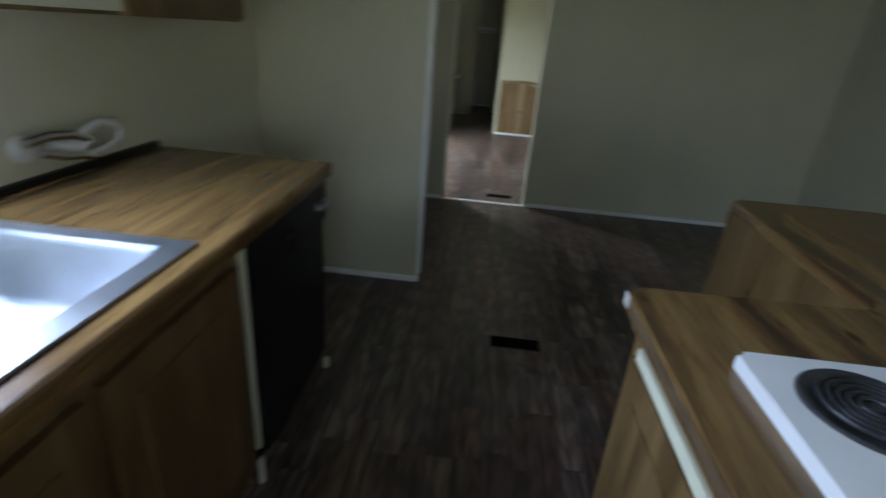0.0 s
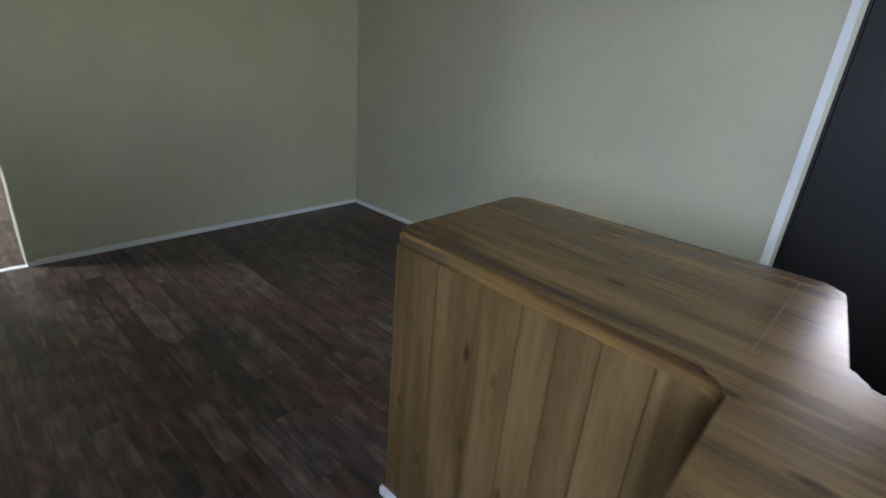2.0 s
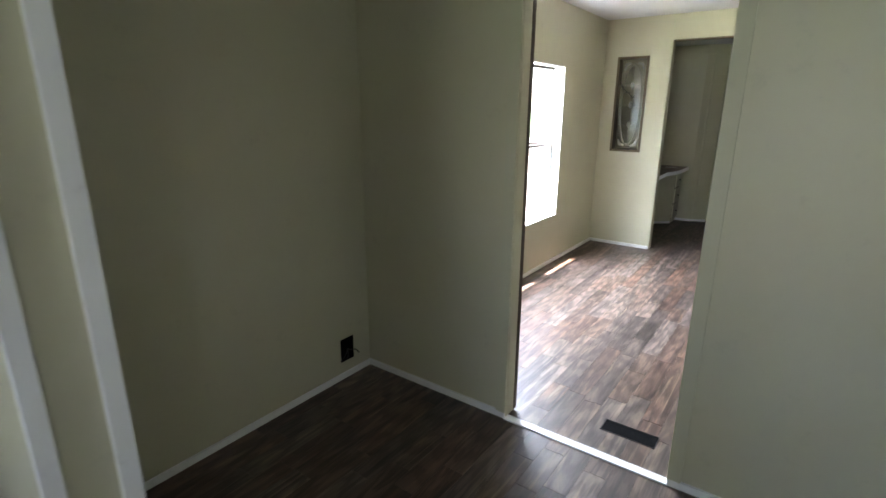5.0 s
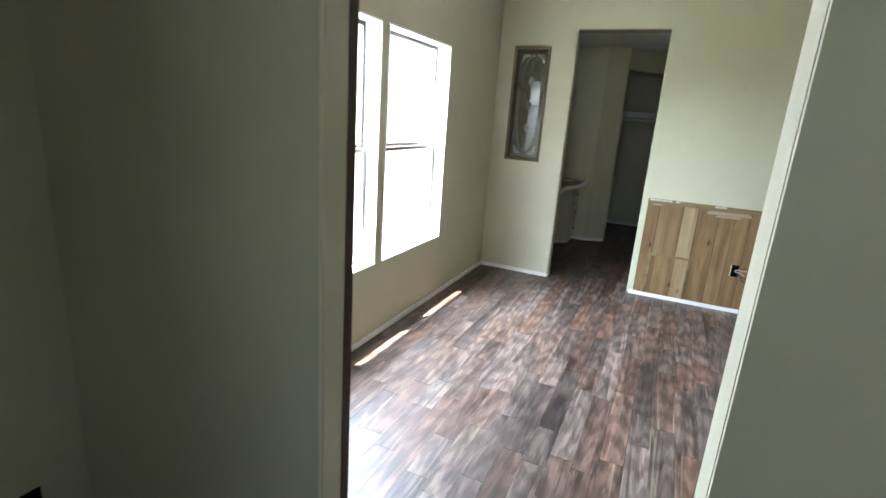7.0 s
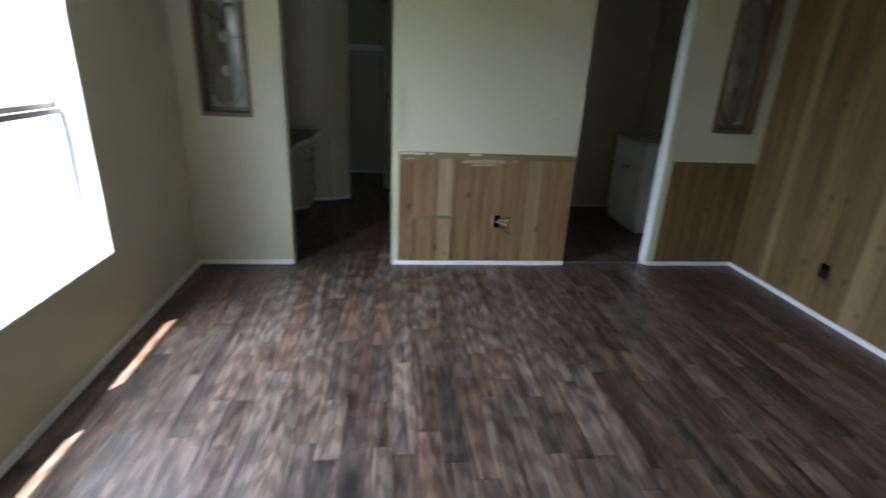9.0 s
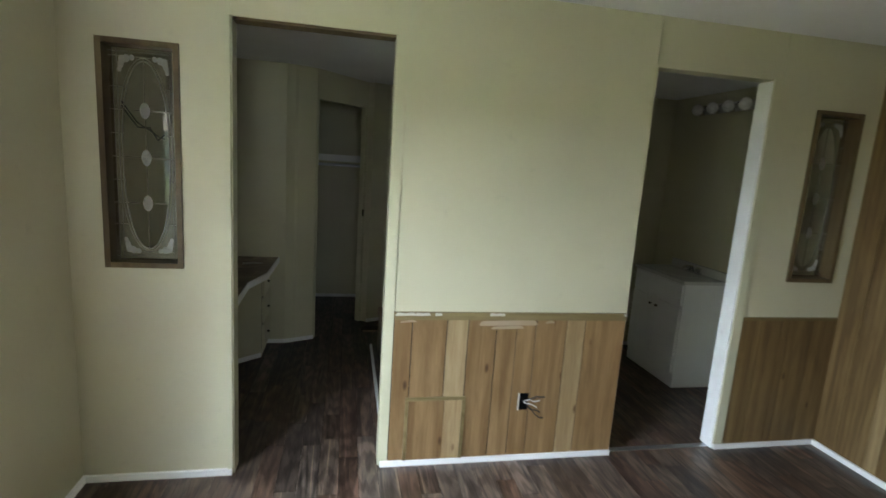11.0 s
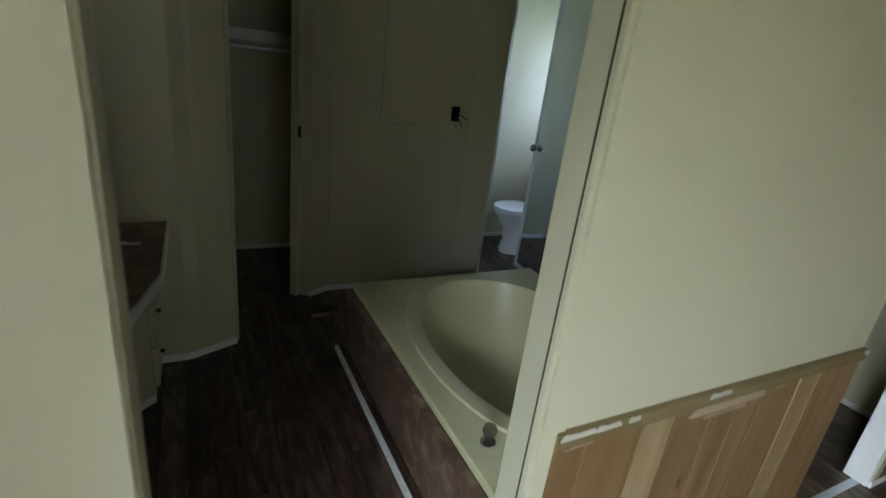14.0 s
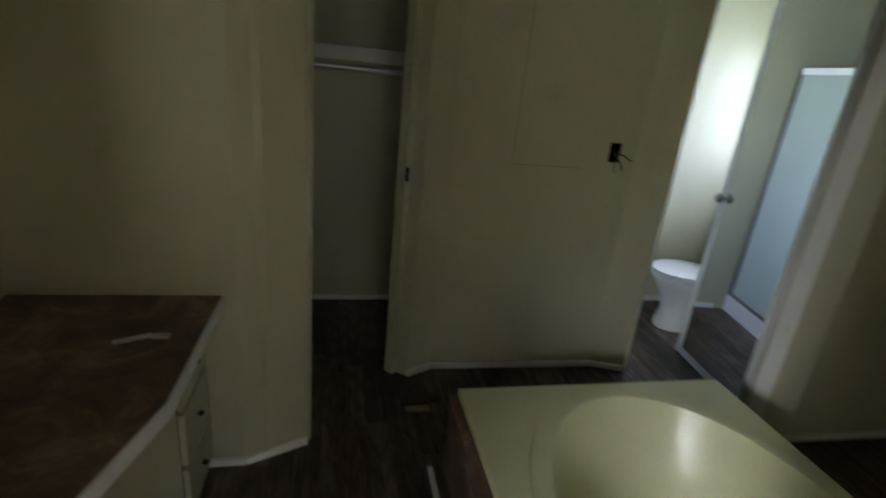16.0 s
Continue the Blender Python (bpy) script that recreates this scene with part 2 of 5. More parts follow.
M_ENAMEL = plain("white_enamel", (0.64, 0.65, 0.64), 0.22, 0.0, 8, 0.04)
M_CABWHITE = painted("cabinet_white", (0.80, 0.82, 0.82), 0.4, 0.03, 50)
M_TUB = plain("almond_acrylic", (0.66, 0.65, 0.40), 0.3, 0.0, 5, 0.04)
M_PORC = plain("porcelain", (0.80, 0.82, 0.84), 0.12, 0.0, 5, 0.03)
M_ALU = plain("window_aluminium", (0.20, 0.19, 0.18), 0.4, 0.6)
M_LEAD = plain("lead_came", (0.17, 0.16, 0.12), 0.4, 0.3)
M_BLACK.node_tree.nodes["Principled BSDF"].inputs["Specular IOR Level"].default_value = 0.25
M_BLACKM.node_tree.nodes["Principled BSDF"].inputs["Specular IOR Level"].default_value = 0.3
M_WIRE = plain("wire_black", (0.015, 0.015, 0.015), 0.5)
M_WIREW = plain("wire_white", (0.6, 0.6, 0.58), 0.5)
M_MIRROR = plain("mirror_silver", (0.88, 0.9, 0.9), 0.02, 1.0, 3, 0.02)


def marbled(name, a, bcol, c3, scale=6):
    m, n, l, b = node_mat(name)
    v = mapped(n, l, (1, 1, 1))
    f = noise_tex(n, l, v, scale, 8, 0.65, 1.2)
    l.new(ramp(n, l, f, [(0.32, a), (0.5, bcol), (0.66, c3)]), b.inputs["Base Color"])
    b.inputs["Roughness"].default_value = 0.35
    return m


M_VANTOP = marbled("vanity_laminate", (0.065, 0.038, 0.024), (0.16, 0.10, 0.065), (0.34, 0.25, 0.16), 6)
M_APRON = marbled("apron_laminate", (0.075, 0.042, 0.028), (0.17, 0.105, 0.072), (0.36, 0.27, 0.20), 6)


def glass(name, colour=(1, 1, 1), rough=0.0, clear=0.85):
    """Thin glass: clear with a specular share."""
    m, n, l, b = node_mat(name)
    n.remove(b)
    tr, gl, mx = n.new("ShaderNodeBsdfTransparent"), n.new("ShaderNodeBsdfGlossy"), n.new("ShaderNodeMixShader")
    lw, pw, ad = n.new("ShaderNodeLayerWeight"), n.new("ShaderNodeMath"), n.new("ShaderNodeMath")
    pw.operation, pw.inputs[1].default_value = "POWER", 4.0
    ad.operation, ad.inputs[1].default_value = "MULTIPLY_ADD", 0.5
    ad.inputs[2].default_value = 0.10
    l.new(lw.outputs["Facing"], pw.inputs[0])
    l.new(pw.outputs[0], ad.inputs[0])
    tr.inputs[0].default_value = (*(c * clear for c in colour), 1)
    gl.inputs["Roughness"].default_value = rough
    l.new(ad.outputs[0], mx.inputs[0])
    l.new(tr.outputs[0], mx.inputs[1])
    l.new(gl.outputs[0], mx.inputs[2])
    l.new(mx.outputs[0], n["Material Output"].inputs[0])
    return m


M_GLASS = glass("window_glass", clear=0.93)


def textured_glass():
    """Rolled glass: part clear, part dull sheen, a little body of its own."""
    m, n, l, b = node_mat("textured_glass")
    n.remove(b)
    tr, gl, df = n.new("ShaderNodeBsdfTransparent"), n.new("ShaderNodeBsdfGlossy"), n.new("ShaderNodeBsdfDiffuse")
    tr.inputs[0].default_value = (0.62, 0.61, 0.55, 1)
    gl.inputs[0].default_value, gl.inputs["Roughness"].default_value = (0.8, 0.8, 0.76, 1), 0.22
    df.inputs[0].default_value = (0.32, 0.32, 0.28, 1)
    m1 = n.new("ShaderNodeMixShader")
    m1.inputs[0].default_value = 0.55
    l.new(gl.outputs[0], m1.inputs[2])
    l.new(df.outputs[0], m1.inputs[1])
    ad = n.new("ShaderNodeMixShader")
    l.new(tr.outputs[0], ad.inputs[1])
    l.new(m1.outputs[0], ad.inputs[2])
    ad.inputs[0].default_value = 0.17
    v = mapped(n, l, (1, 1, 1))
    bp = n.new("ShaderNodeBump")
    bp.inputs["Strength"].default_value, bp.inputs["Distance"].default_value = 0.5, 0.002
    l.new(noise_tex(n, l, v, 120, 3), bp.inputs["Height"])
    l.new(bp.outputs[0], gl.inputs["Normal"])
    l.new(ad.outputs[0], n["Material Output"].inputs[0])
    return m


M_TEXGLASS = textured_glass()
# opaque grey: the light that bevelled petals catch is put into the base colour
M_PETAL = plain("opaque_bevel_glass", (0.30, 0.30, 0.26), 0.3, 0.0, 30, 0.12)
M_JEWEL = plain("bevelled_glass", (0.20, 0.20, 0.175), 0.3, 0.0, 30, 0.15)
M_JEWEL.node_tree.nodes["Principled BSDF"].inputs["Specular IOR Level"].default_value = 0.6
# opaque; the lit white surround seen through the glass is painted into this colour
M_SHOWERPANE = plain("shower_glass_opaque", (0.36, 0.44, 0.41), 0.3, 0.0, 4, 0.05)


# ---- building helpers ----
def box(bm, x0, x1, y0, y1, z0, z1):
    v = [bm.verts.new(p) for p in ((x0, y0, z0), (x1, y0, z0), (x1, y1, z0), (x0, y1, z0), (x0, y0, z1), (x1, y0, z1), (x1, y1, z1), (x0, y1, z1))]
    for f in ((0, 3, 2, 1), (4, 5, 6, 7), (0, 1, 5, 4), (1, 2, 6, 5), (2, 3, 7, 6), (3, 0, 4, 7)):
        bm.faces.new([v[i] for i in f])
    return bm


def prism(bm, pts, z0, z1):
    lo = [bm.verts.new((x, y, z0)) for x, y in pts]
    hi = [bm.verts.new((x, y, z1)) for x, y in pts]
    bm.faces.new(hi)
    bm.faces.new(lo[::-1])
    for i in range(len(pts)):
        j = (i + 1) % len(pts)
        bm.faces.new((lo[i], lo[j], hi[j], hi[i]))
    return bm


def rounded(pts, r, seg=5):
    """A plan outline with its corners rounded; r is one radius or one for each corner."""
    out = []
    k = len(pts)
    for i, p in enumerate(pts):
        rr = r[i] if isinstance(r, (list, tuple)) else r
        p, a, b = Vector(p), Vector(pts[i - 1]), Vector(pts[(i + 1) % k])
        if rr <= 0:
            out.append(tuple(p))
            continue
        s, e = p + (a - p).normalized() * rr, p + (b - p).normalized() * rr
        for j in range(seg + 1):
            t = j / seg
            out.append(tuple(s * (1 - t) ** 2 + p * 2 * t * (1 - t) + e * t * t))
    return out


def soft(bm, width=0.004, seg=2):
    edges = [e for e in bm.edges if len(e.link_faces) == 2 and e.calc_face_angle(0) > 0.5]
    bmesh.ops.bevel(bm, geom=edges, offset=width, segments=seg, affect="EDGES", clamp_overlap=True, profile=0.6)
    return bm


def tube(bm, pts, r=0.003, sides=6):
    """A round rod along a line of points."""
    pts = [Vector(p) for p in pts]
    rings = []
    for i, p in enumerate(pts):
        d = (pts[min(i + 1, len(pts) - 1)] - pts[max(i - 1, 0)]).normalized()
        a = d.orthogonal().normalized() if not rings else (ref - d * ref.dot(d)).normalized()
        ref = a
        b = d.cross(a)
        rings.append([bm.verts.new(p + (a * math.cos(t) + b * math.sin(t)) * r) for t in [2 * math.pi * k / sides for k in range(sides)]])
    for q, s in zip(rings, rings[1:]):
        for k in range(sides):
            bm.faces.new((q[k], q[(k + 1) % sides], s[(k + 1) % sides], s[k]))
    bm.faces.new(rings[0][::-1])
    bm.faces.new(rings[-1])
    return bm


def lathe(bm, profile, centre, seg=24, sx=1.0, sy=1.0):
    """Turns (radius, z) pairs round the vertical through centre."""
    cx, cy, cz = centre
    rings = []
    for r, z in profile:
        rings.append([bm.verts.new((cx + r * sx * math.cos(2 * math.pi * k / seg), cy + r * sy * math.sin(2 * math.pi * k / seg), cz + z)) for k in range(seg)])
    for q, s in zip(rings, rings[1:]):
        for k in range(seg):
            bm.faces.new((q[k], q[(k + 1) % seg], s[(k + 1) % seg], s[k]))
    bm.faces.new(rings[0][::-1])
    bm.faces.new(rings[-1])
    return bm


def link(name, bm, material, parent=None, label="", category="", group="", kind="", smooth=False):
    me = bpy.data.meshes.new(name)
    bmesh.ops.recalc_face_normals(bm, faces=bm.faces)
    bm.to_mesh(me)
    bm.free()
    me.materials.append(material)
    if smooth:
        me.shade_smooth()
        me.set_sharp_from_angle(angle=radians(40))
    ob = new(name, me)
    if parent is not None:
        ob.parent = parent
        ob.matrix_parent_inverse = parent.matrix_world.inverted()
    return tagged(ob, label, category, group, kind)


def part(name, bm, material, parent, label="", smooth=False):
    return link(name, bm, material, parent, label, smooth=smooth)


def thing(name, at, label, category, group=""):
    ob = new(name)
    ob.empty_display_size = 0.1
    ob.matrix_world = Matrix.Translation(at)
    ob.location = at
    bpy.context.view_layer.update()
    return tagged(ob, label, category, group)


def structure(name, bm, material, label="", smooth=False):
    return link(name, bm, material, None, label, kind="structure", smooth=smooth)


def B():
    return bmesh.new()


def slab(bm, a, b, thick, z0, z1, holes=()):
    """An upright slab from a to b in plan, thick to the left of the way, with rectangular holes (s0, s1, z0, z1)."""
    a, b = Vector(a), Vector(b)
    d = (b - a)
    length = d.length
    d.normalize()
    nrm = Vector((-d.y, d.x))
    ss = sorted({0.0, length, *[h[0] for h in holes], *[h[1] for h in holes]})
    zz = sorted({z0, z1, *[max(z0, h[2]) for h in holes], *[min(z1, h[3]) for h in holes]})
    ss = [s for s in ss if 0 <= s <= length]
    solid = {}
    for i in range(len(ss) - 1):
        for j in range(len(zz) - 1):
            cs, cz = (ss[i] + ss[i + 1]) / 2, (zz[j] + zz[j + 1]) / 2
            solid[i, j] = not any(h[0] < cs < h[1] and h[2] < cz < h[3] for h in holes)
    cache = {}

    def vert(i, j, k):
        if (i, j, k) not in cache:
            p = a + d * ss[i] + nrm * (thick if k else 0)
            cache[i, j, k] = bm.verts.new((p.x, p.y, zz[j]))
        return cache[i, j, k]
    for (i, j), on in solid.items():
        if not on:
            continue
        bm.faces.new((vert(i, j, 0), vert(i + 1, j, 0), vert(i + 1, j + 1, 0), vert(i, j + 1, 0)))
        bm.faces.new((vert(i, j, 1), vert(i, j + 1, 1), vert(i + 1, j + 1, 1), vert(i + 1, j, 1)))
        for di, dj, e in ((-1, 0, ((i, j), (i, j + 1))), (1, 0, ((i + 1, j), (i + 1, j + 1))), (0, -1, ((i, j), (i + 1, j))), (0, 1, ((i, j + 1), (i + 1, j + 1)))):
            if not solid.get((i + di, j + dj), False):
                (p, q), (r, s) = e
                bm.faces.new((vert(p, q, 0), vert(r, s, 0), vert(r, s, 1), vert(p, q, 1)))
    return bm


def base_trim(a, b, h=0.032, t=0.014):
    """White skirting on the left side of the way from a to b."""
    link("baseboard", soft(slab(B(), a, b, t, 0.002, h), 0.004, 1), M_WHITE, None, "", kind="structure")


# ---- large structure ----
XL, XLB, XR, XRB, XRT = -1.02, -1.10, 2.853, 2.78, 2.70   # left wall, left wall past the partition, right walls
YA, YB = 4.2, 7.66        # faces of the two partitions
H = 2.25
WIN = ((5.07, 5.80), (5.865, 6.67))
WZ0, WZ1 = 0.455, 1.76
structure("subfloor", box(B(), -1.3, 3.0, -3.2, 11.6, -0.2, -0.004), M_GAP)
# left outer wall: kitchen and living, then bedroom and bathroom
structure("wall_west", slab(B(), (XL, -3.0), (XL, YA + 0.09), 0.22, 0, H, [(3.12, 3.98, 1.15, 1.95)]), M_WALL)
structure("wall_west_bedroom", slab(B(), (XLB, YA + 0.09), (XLB, 11.5), 0.14, 0, H,
          [(a - YA - 0.09, b - YA - 0.09, WZ0, WZ1) for a, b in WIN]), M_WALL)
# right outer wall
structure("wall_east", slab(B(), (XR, YA + 0.09), (XR, -3.0), 0.16, 0, H, [(3.17, 4.03, 0.0, 2.04)]), M_WALL)
structure("wall_east_bedroom", slab(B(), (XRB + 0.012, YB + 0.1), (XRB + 0.012, YA + 0.09), 0.2, 0, H), M_WALL)
structure("wall_east_bathroom", slab(B(), (XRT, 11.5), (XRT, YB + 0.08), 0.2, 0, H, [(0.95, 1.55, 1.0, 1.8)]), M_WALL)
# the opening here is assumed and unseen, cut for the added south fill lamp
structure("wall_south", slab(B(), (XR + 0.16, -3.0), (XL - 0.2, -3.0), -0.15, 0, H, [(1.21, 2.91, 0.82, 1.88)]), M_WALL)
structure("wall_north", slab(B(), (-1.25, 11.4), (3.0, 11.4), 0.15, 0, H), M_WALL)
structure("ceiling", box(B(), -1.16, 3.05, -3.2, 7.70, H, H + 0.15), M_CEIL)
structure("ceiling_bathroom", box(B(), -1.3, 3.05, 7.70, 11.6, 2.15, 2.4), M_CEIL)
# partition between living room and bedroom
DX0, DX1 = -0.140, 0.582
structure("wall_partition", slab(B(), (XL - 0.1, YA), (XR + 0.12, YA), 0.09, 0, H, [(DX0 - XL + 0.1, DX1 - XL + 0.1, -0.1, 2.03)]), M_WALL)
# stub wall beside the kitchen run
structure("wall_stub", slab(B(), (XL, 2.55), (-0.135, 2.55), 0.12, 0, H), M_WALL)
# partition between bedroom and bathroom
O1, O2 = (-0.476, 0.210), (1.45, 2.10)
G1, G2 = (-0.966, -0.665), (2.385, 2.68)
GZ = (0.985, 1.90)
ox = XLB
structure("wall_bedroom_north", slab(B(), (XLB, YB), (XRB + 0.02, YB), 0.08, 0, H, [(O1[0] - ox, O1[1] - ox, -0.1, 2.03), (O2[0] - ox, O2[1] - ox, -0.1, 2.02),
          (G1[0] - ox, G1[1] - ox, *GZ), (G2[0] - ox, G2[1] - ox, *GZ)]), M_WALL)
# bathroom back walls with canted corners
P = [(-1.10, 9.375), (-0.445, 9.375), (-0.232, 9.465)]
BH = 2.15
structure("wall_closet_west", prism(B(), [*P, (-0.27, 9.535), (-0.47, 9.455), (-1.10, 9.455)], 0, BH), M_WALL)
structure("wall_closet_header", slab(B(), (-0.232, 9.465), (0.175, 9.935), 0.07, 1.93, BH), M_WALL)
structure("wall_bathroom_north", prism(B(), [(0.175, 9.935), (0.222, 9.90), (0.356, 9.965), (1.25, 9.95), (1.424, 9.887), (1.47, 9.93), (1.28, 10.02), (0.33, 10.045), (0.13, 9.99)], 0, BH), M_WALL)
structure("wall_toilet_header", slab(B(), (1.424, 9.887), (1.800, 9.440), 0.07, 2.0, BH), M_WALL)
structure("wall_bathroom_corner", prism(B(), [(1.800, 9.440), (1.910, 9.302), (2.75, 9.28), (2.75, 9.36), (1.95, 9.38), (1.86, 9.50)], 0, BH), M_WALL)
structure("wall_closet_side", slab(B(), (0.42, 10.0), (0.42, 10.8), 0.06, 0, BH), M_WALL)
structure("wall_closet_side_west", slab(B(), (-0.42, 10.8), (-0.42, 9.40), 0.06, 0, BH), M_WALL)
structure("wall_closet_back", slab(B(), (-0.5, 10.77), (2.75, 10.77), 0.07, 0, BH), M_WALL)

# ---- floor of printed planks ----
def plank_floor():
    rng = random.Random(5)
    base = structure("floor", box(B(), -1.12, 2.88, -2.95, 11.35, -0.004, 0.0), M_GAP, "sheet vinyl floor printed as worn brown planks")
    meshes = {}
    far = []
    wdt = 0.094
    col = 0
    x = -1.12
    while x < 2.87:
        y = -2.95 - rng.random() * 0.5
        while y < 11.3:
            ln = rng.choice((0.26, 0.34, 0.46, 0.60, 0.76))
            d = abs(x + wdt / 2 - 0.2) + max(0, 5.0 - y) * 0.6 + max(0, y - 7.2) * 0.9
            far.append((d, (x, y, ln)))
            y += ln
        x += wdt
        col += 1
    far.sort(key=lambda r: r[0])
    near, far = far[:300], far[300:]
    for _, (x, y, ln) in near:
        if ln not in meshes:
            bm = B()
            box(bm, 0.0006, wdt - 0.0006, 0.0006, ln - 0.0006, 0, 0.0016)
            me = bpy.data.meshes.new("plank")
            bm.to_mesh(me)
            bm.free()
            me.materials.append(M_FLOOR)
            meshes[ln] = me
        ob = new("plank", meshes[ln])
        ob.location = (x, y, 0)
        ob.parent = base
    verts, faces = [], []
    for _, (x, y, ln) in far:
        k = len(verts)
        a, b, c, d = x + 0.0006, x + wdt - 0.0006, y + 0.0006, y + ln - 0.0006
        verts += [(a, c, 0), (b, c, 0), (b, d, 0), (a, d, 0), (a, c, 0.0016), (b, c, 0.0016), (b, d, 0.0016), (a, d, 0.0016)]
        faces += [tuple(k + i for i in f) for f in ((4, 5, 6, 7), (0, 1, 5, 4), (1, 2, 6, 5), (2, 3, 7, 6), (3, 0, 4, 7))]
    me = bpy.data.meshes.new("plank_field")
    me.from_pydata(verts, [], faces)
    me.materials.append(M_FLOOR)
    ob = new("plank_field", me)
    ob.parent = base
    tagged(ob, kind="stuff")


# ---- skirting and casings ----
for a, b in (((DX0, YA), (XL, YA)), ((XR, YA), (DX1, YA)), ((XR, 1.14), (XR, YA)), ((XL, YA), (XL, 2.67)), ((-0.135, 2.55), (XL, 2.55)),
             ((XLB, 7.66), (XLB, YA + 0.09)), ((O1[0], YB), (XLB, YB)), ((O2[0], YB), (O1[1], YB)), ((XRB, YB), (O2[1], YB)), ((XRB - 0.003, YA + 0.1), (XRB - 0.003, YB)),
             ((-0.445, 9.375), (-0.60, 9.375)), ((-0.232, 9.465), (-0.445, 9.375)), ((0.356, 9.965), (0.222, 9.90)), ((1.25, 9.95), (0.356, 9.965)),
             ((1.424, 9.887), (1.25, 9.95)), ((2.70, 9.281), (1.912, 9.302)), ((XRT, 7.74), (XRT, 8.37)),
             ((0.4, 10.77), (-0.4, 10.77)), ((2.7, 10.77), (1.3, 10.77))):
    base_trim(a, b)


def strip(x0, x1, y0, y1, z0, z1, material=None, name="trim", w=0.003):
    link(name, soft(box(B(), x0, x1, y0, y1, z0, z1), w, 2), material or M_CREAM, None, kind="structure")


# doorway between living room and bedroom
strip(DX0 - 0.045, DX0 + 0.004, YA - 0.014, YA - 0.001, 0.03, 2.03)
strip(DX1 - 0.004, DX1 + 0.045, YA - 0.014, YA - 0.001, 0.03, 2.03)
strip(DX0 - 0.045, DX1 + 0.045, YA - 0.014, YA - 0.001, 2.031, 2.075)
strip(DX0 + 0.0005, DX0 + 0.005, YA + 0.001, YA + 0.068, 0.012, 2.029)
strip(DX0 + 0.0005, DX0 + 0.006, YA + 0.070, YA + 0.098, 0.012, 2.029, M_BROWNDARK)
strip(DX1 - 0.005, DX1 - 0.0005, YA + 0.001, YA + 0.098, 0.012, 2.029)
strip(DX0 + 0.002, DX1 - 0.002, YA - 0.02, YA + 0.02, 0.0017, 0.008, M_WHITE, "threshold", 0.002)
# added blocker: closes the slit beside the entrance door where outdoors showed through
link("gap_filler", box(B(), XR + 0.135, XR + 0.155, 1.075, 1.1185, 0.002, 2.035), M_WHITE, None, kind="structure")
# stub wall end
strip(-0.1350, -0.120, 2.535, 2.566, 0.005, H - 0.002, M_WHITE)
strip(-0.1350, -0.120, 2.648, 2.682, 0.005, H - 0.002, M_WHITE)
# openings to the bathroom
for xa, xb in ((O1[0] - 0.018, O1[0] + 0.004), (O1[1] - 0.004, O1[1] + 0.035), (O2[1] - 0.004, O2[1] + 0.05)):
    strip(xa, xb, YB - 0.010, YB - 0.001, 0.033, 2.03)
strip(O1[1] - 0.012, O1[1] - 0.001, YB + 0.002, YB + 0.085, 0.005, 2.028)
strip(O1[0] + 0.001, O1[0] + 0.010, YB + 0.002, YB + 0.085, 0.005, 2.028)
link("trim", box(B(), O1[1] - 0.0135, O1[1] - 0.0121, YB + 0.014, YB + 0.018, 0.006, 2.027), M_BROWNDARK, None, kind="structure")
strip(O2[1] - 0.014, O2[1] - 0.001, YB - 0.002, YB + 0.085, 0.005, 2.015, M_WHITE)
strip(O1[0] + 0.011, O1[1] - 0.013, YB + 0.002, YB + 0.083, 2.018, 2.029, M_BROWNFRAME)
for xx in (O1[0] - 0.004, O1[1] + 0.05, O2[0] + 0.0, O2[1] + 0.055):
    strip(xx - 0.010, xx + 0.010, YB - 0.005, YB - 0.001, 2.032 if xx < 2 and xx != O1[1] + 0.05 else 0.80, H - 0.002)
strip(O2[0], O2[1], YB + 0.02, YB + 0.05, 0.0017, 0.006, M_STEEL, "threshold", 0.002)
strip(0.232, 0.250, 7.76, 9.272, 0.002, 0.022, M_WHITE, "floor_trim")


# ---- windows ----
def window(name, y0, y1, z0, z1, x_in, x_out, pane_x):
    holder = thing(name, (pane_x, (y0 + y1) / 2, z0), "white-lined sash window with dark aluminium rails", "window")
    holder["kind"] = "structure"
    bm = B()
    t = 0.010
    for a in (y0, y1 - t):
        box(bm, x_out, x_in + 0.006, a + 0.0005, a + t - 0.0005, z0 + t, z1 - t)
    box(bm, x_out, x_in + 0.006, y0 + 0.0005, y1 - 0.0005, z1 - t, z1 - 0.0005)
    part("window_frame", soft(bm, 0.002, 1), M_WHITE, holder)
    part("window_sill", soft(box(B(), x_out, x_in + 0.012, y0 + 0.001, y1 - 0.001, z0 + 0.0005, z0 + t), 0.003), M_WHITE, holder)
    zm = z0 + (z1 - z0) * 0.5
    for zz0, zz1, px in ((z0 + t, zm, pane_x + 0.012), (zm, z1 - t, pane_x - 0.012)):
        bm = B()
        for a in (y0 + t, y1 - t - 0.016):
            box(bm, px - 0.008, px + 0.008, a, a + 0.016, zz0, zz1)
        for b in (zz0, zz1 - 0.022):
            box(bm, px - 0.0085, px + 0.0085, y0 + t, y1 - t, b, b + 0.022)
        part("sash", bm, M_ALU, holder)
        pn = part("pane", box(B(), px - 0.0015, px + 0.0015, y0 + t + 0.01, y1 - t - 0.01, zz0 + 0.01, zz1 - 0.01), M_GLASS, holder)
        pn.visible_shadow = False


for i, (a, b) in enumerate(WIN):
    window("window_%d" % (i + 1), a, b, WZ0, WZ1, XLB, XLB - 0.13, XLB - 0.09)
window("window_3", 0.12, 0.98, 1.15, 1.95, XL, XL - 0.2, XL - 0.09)


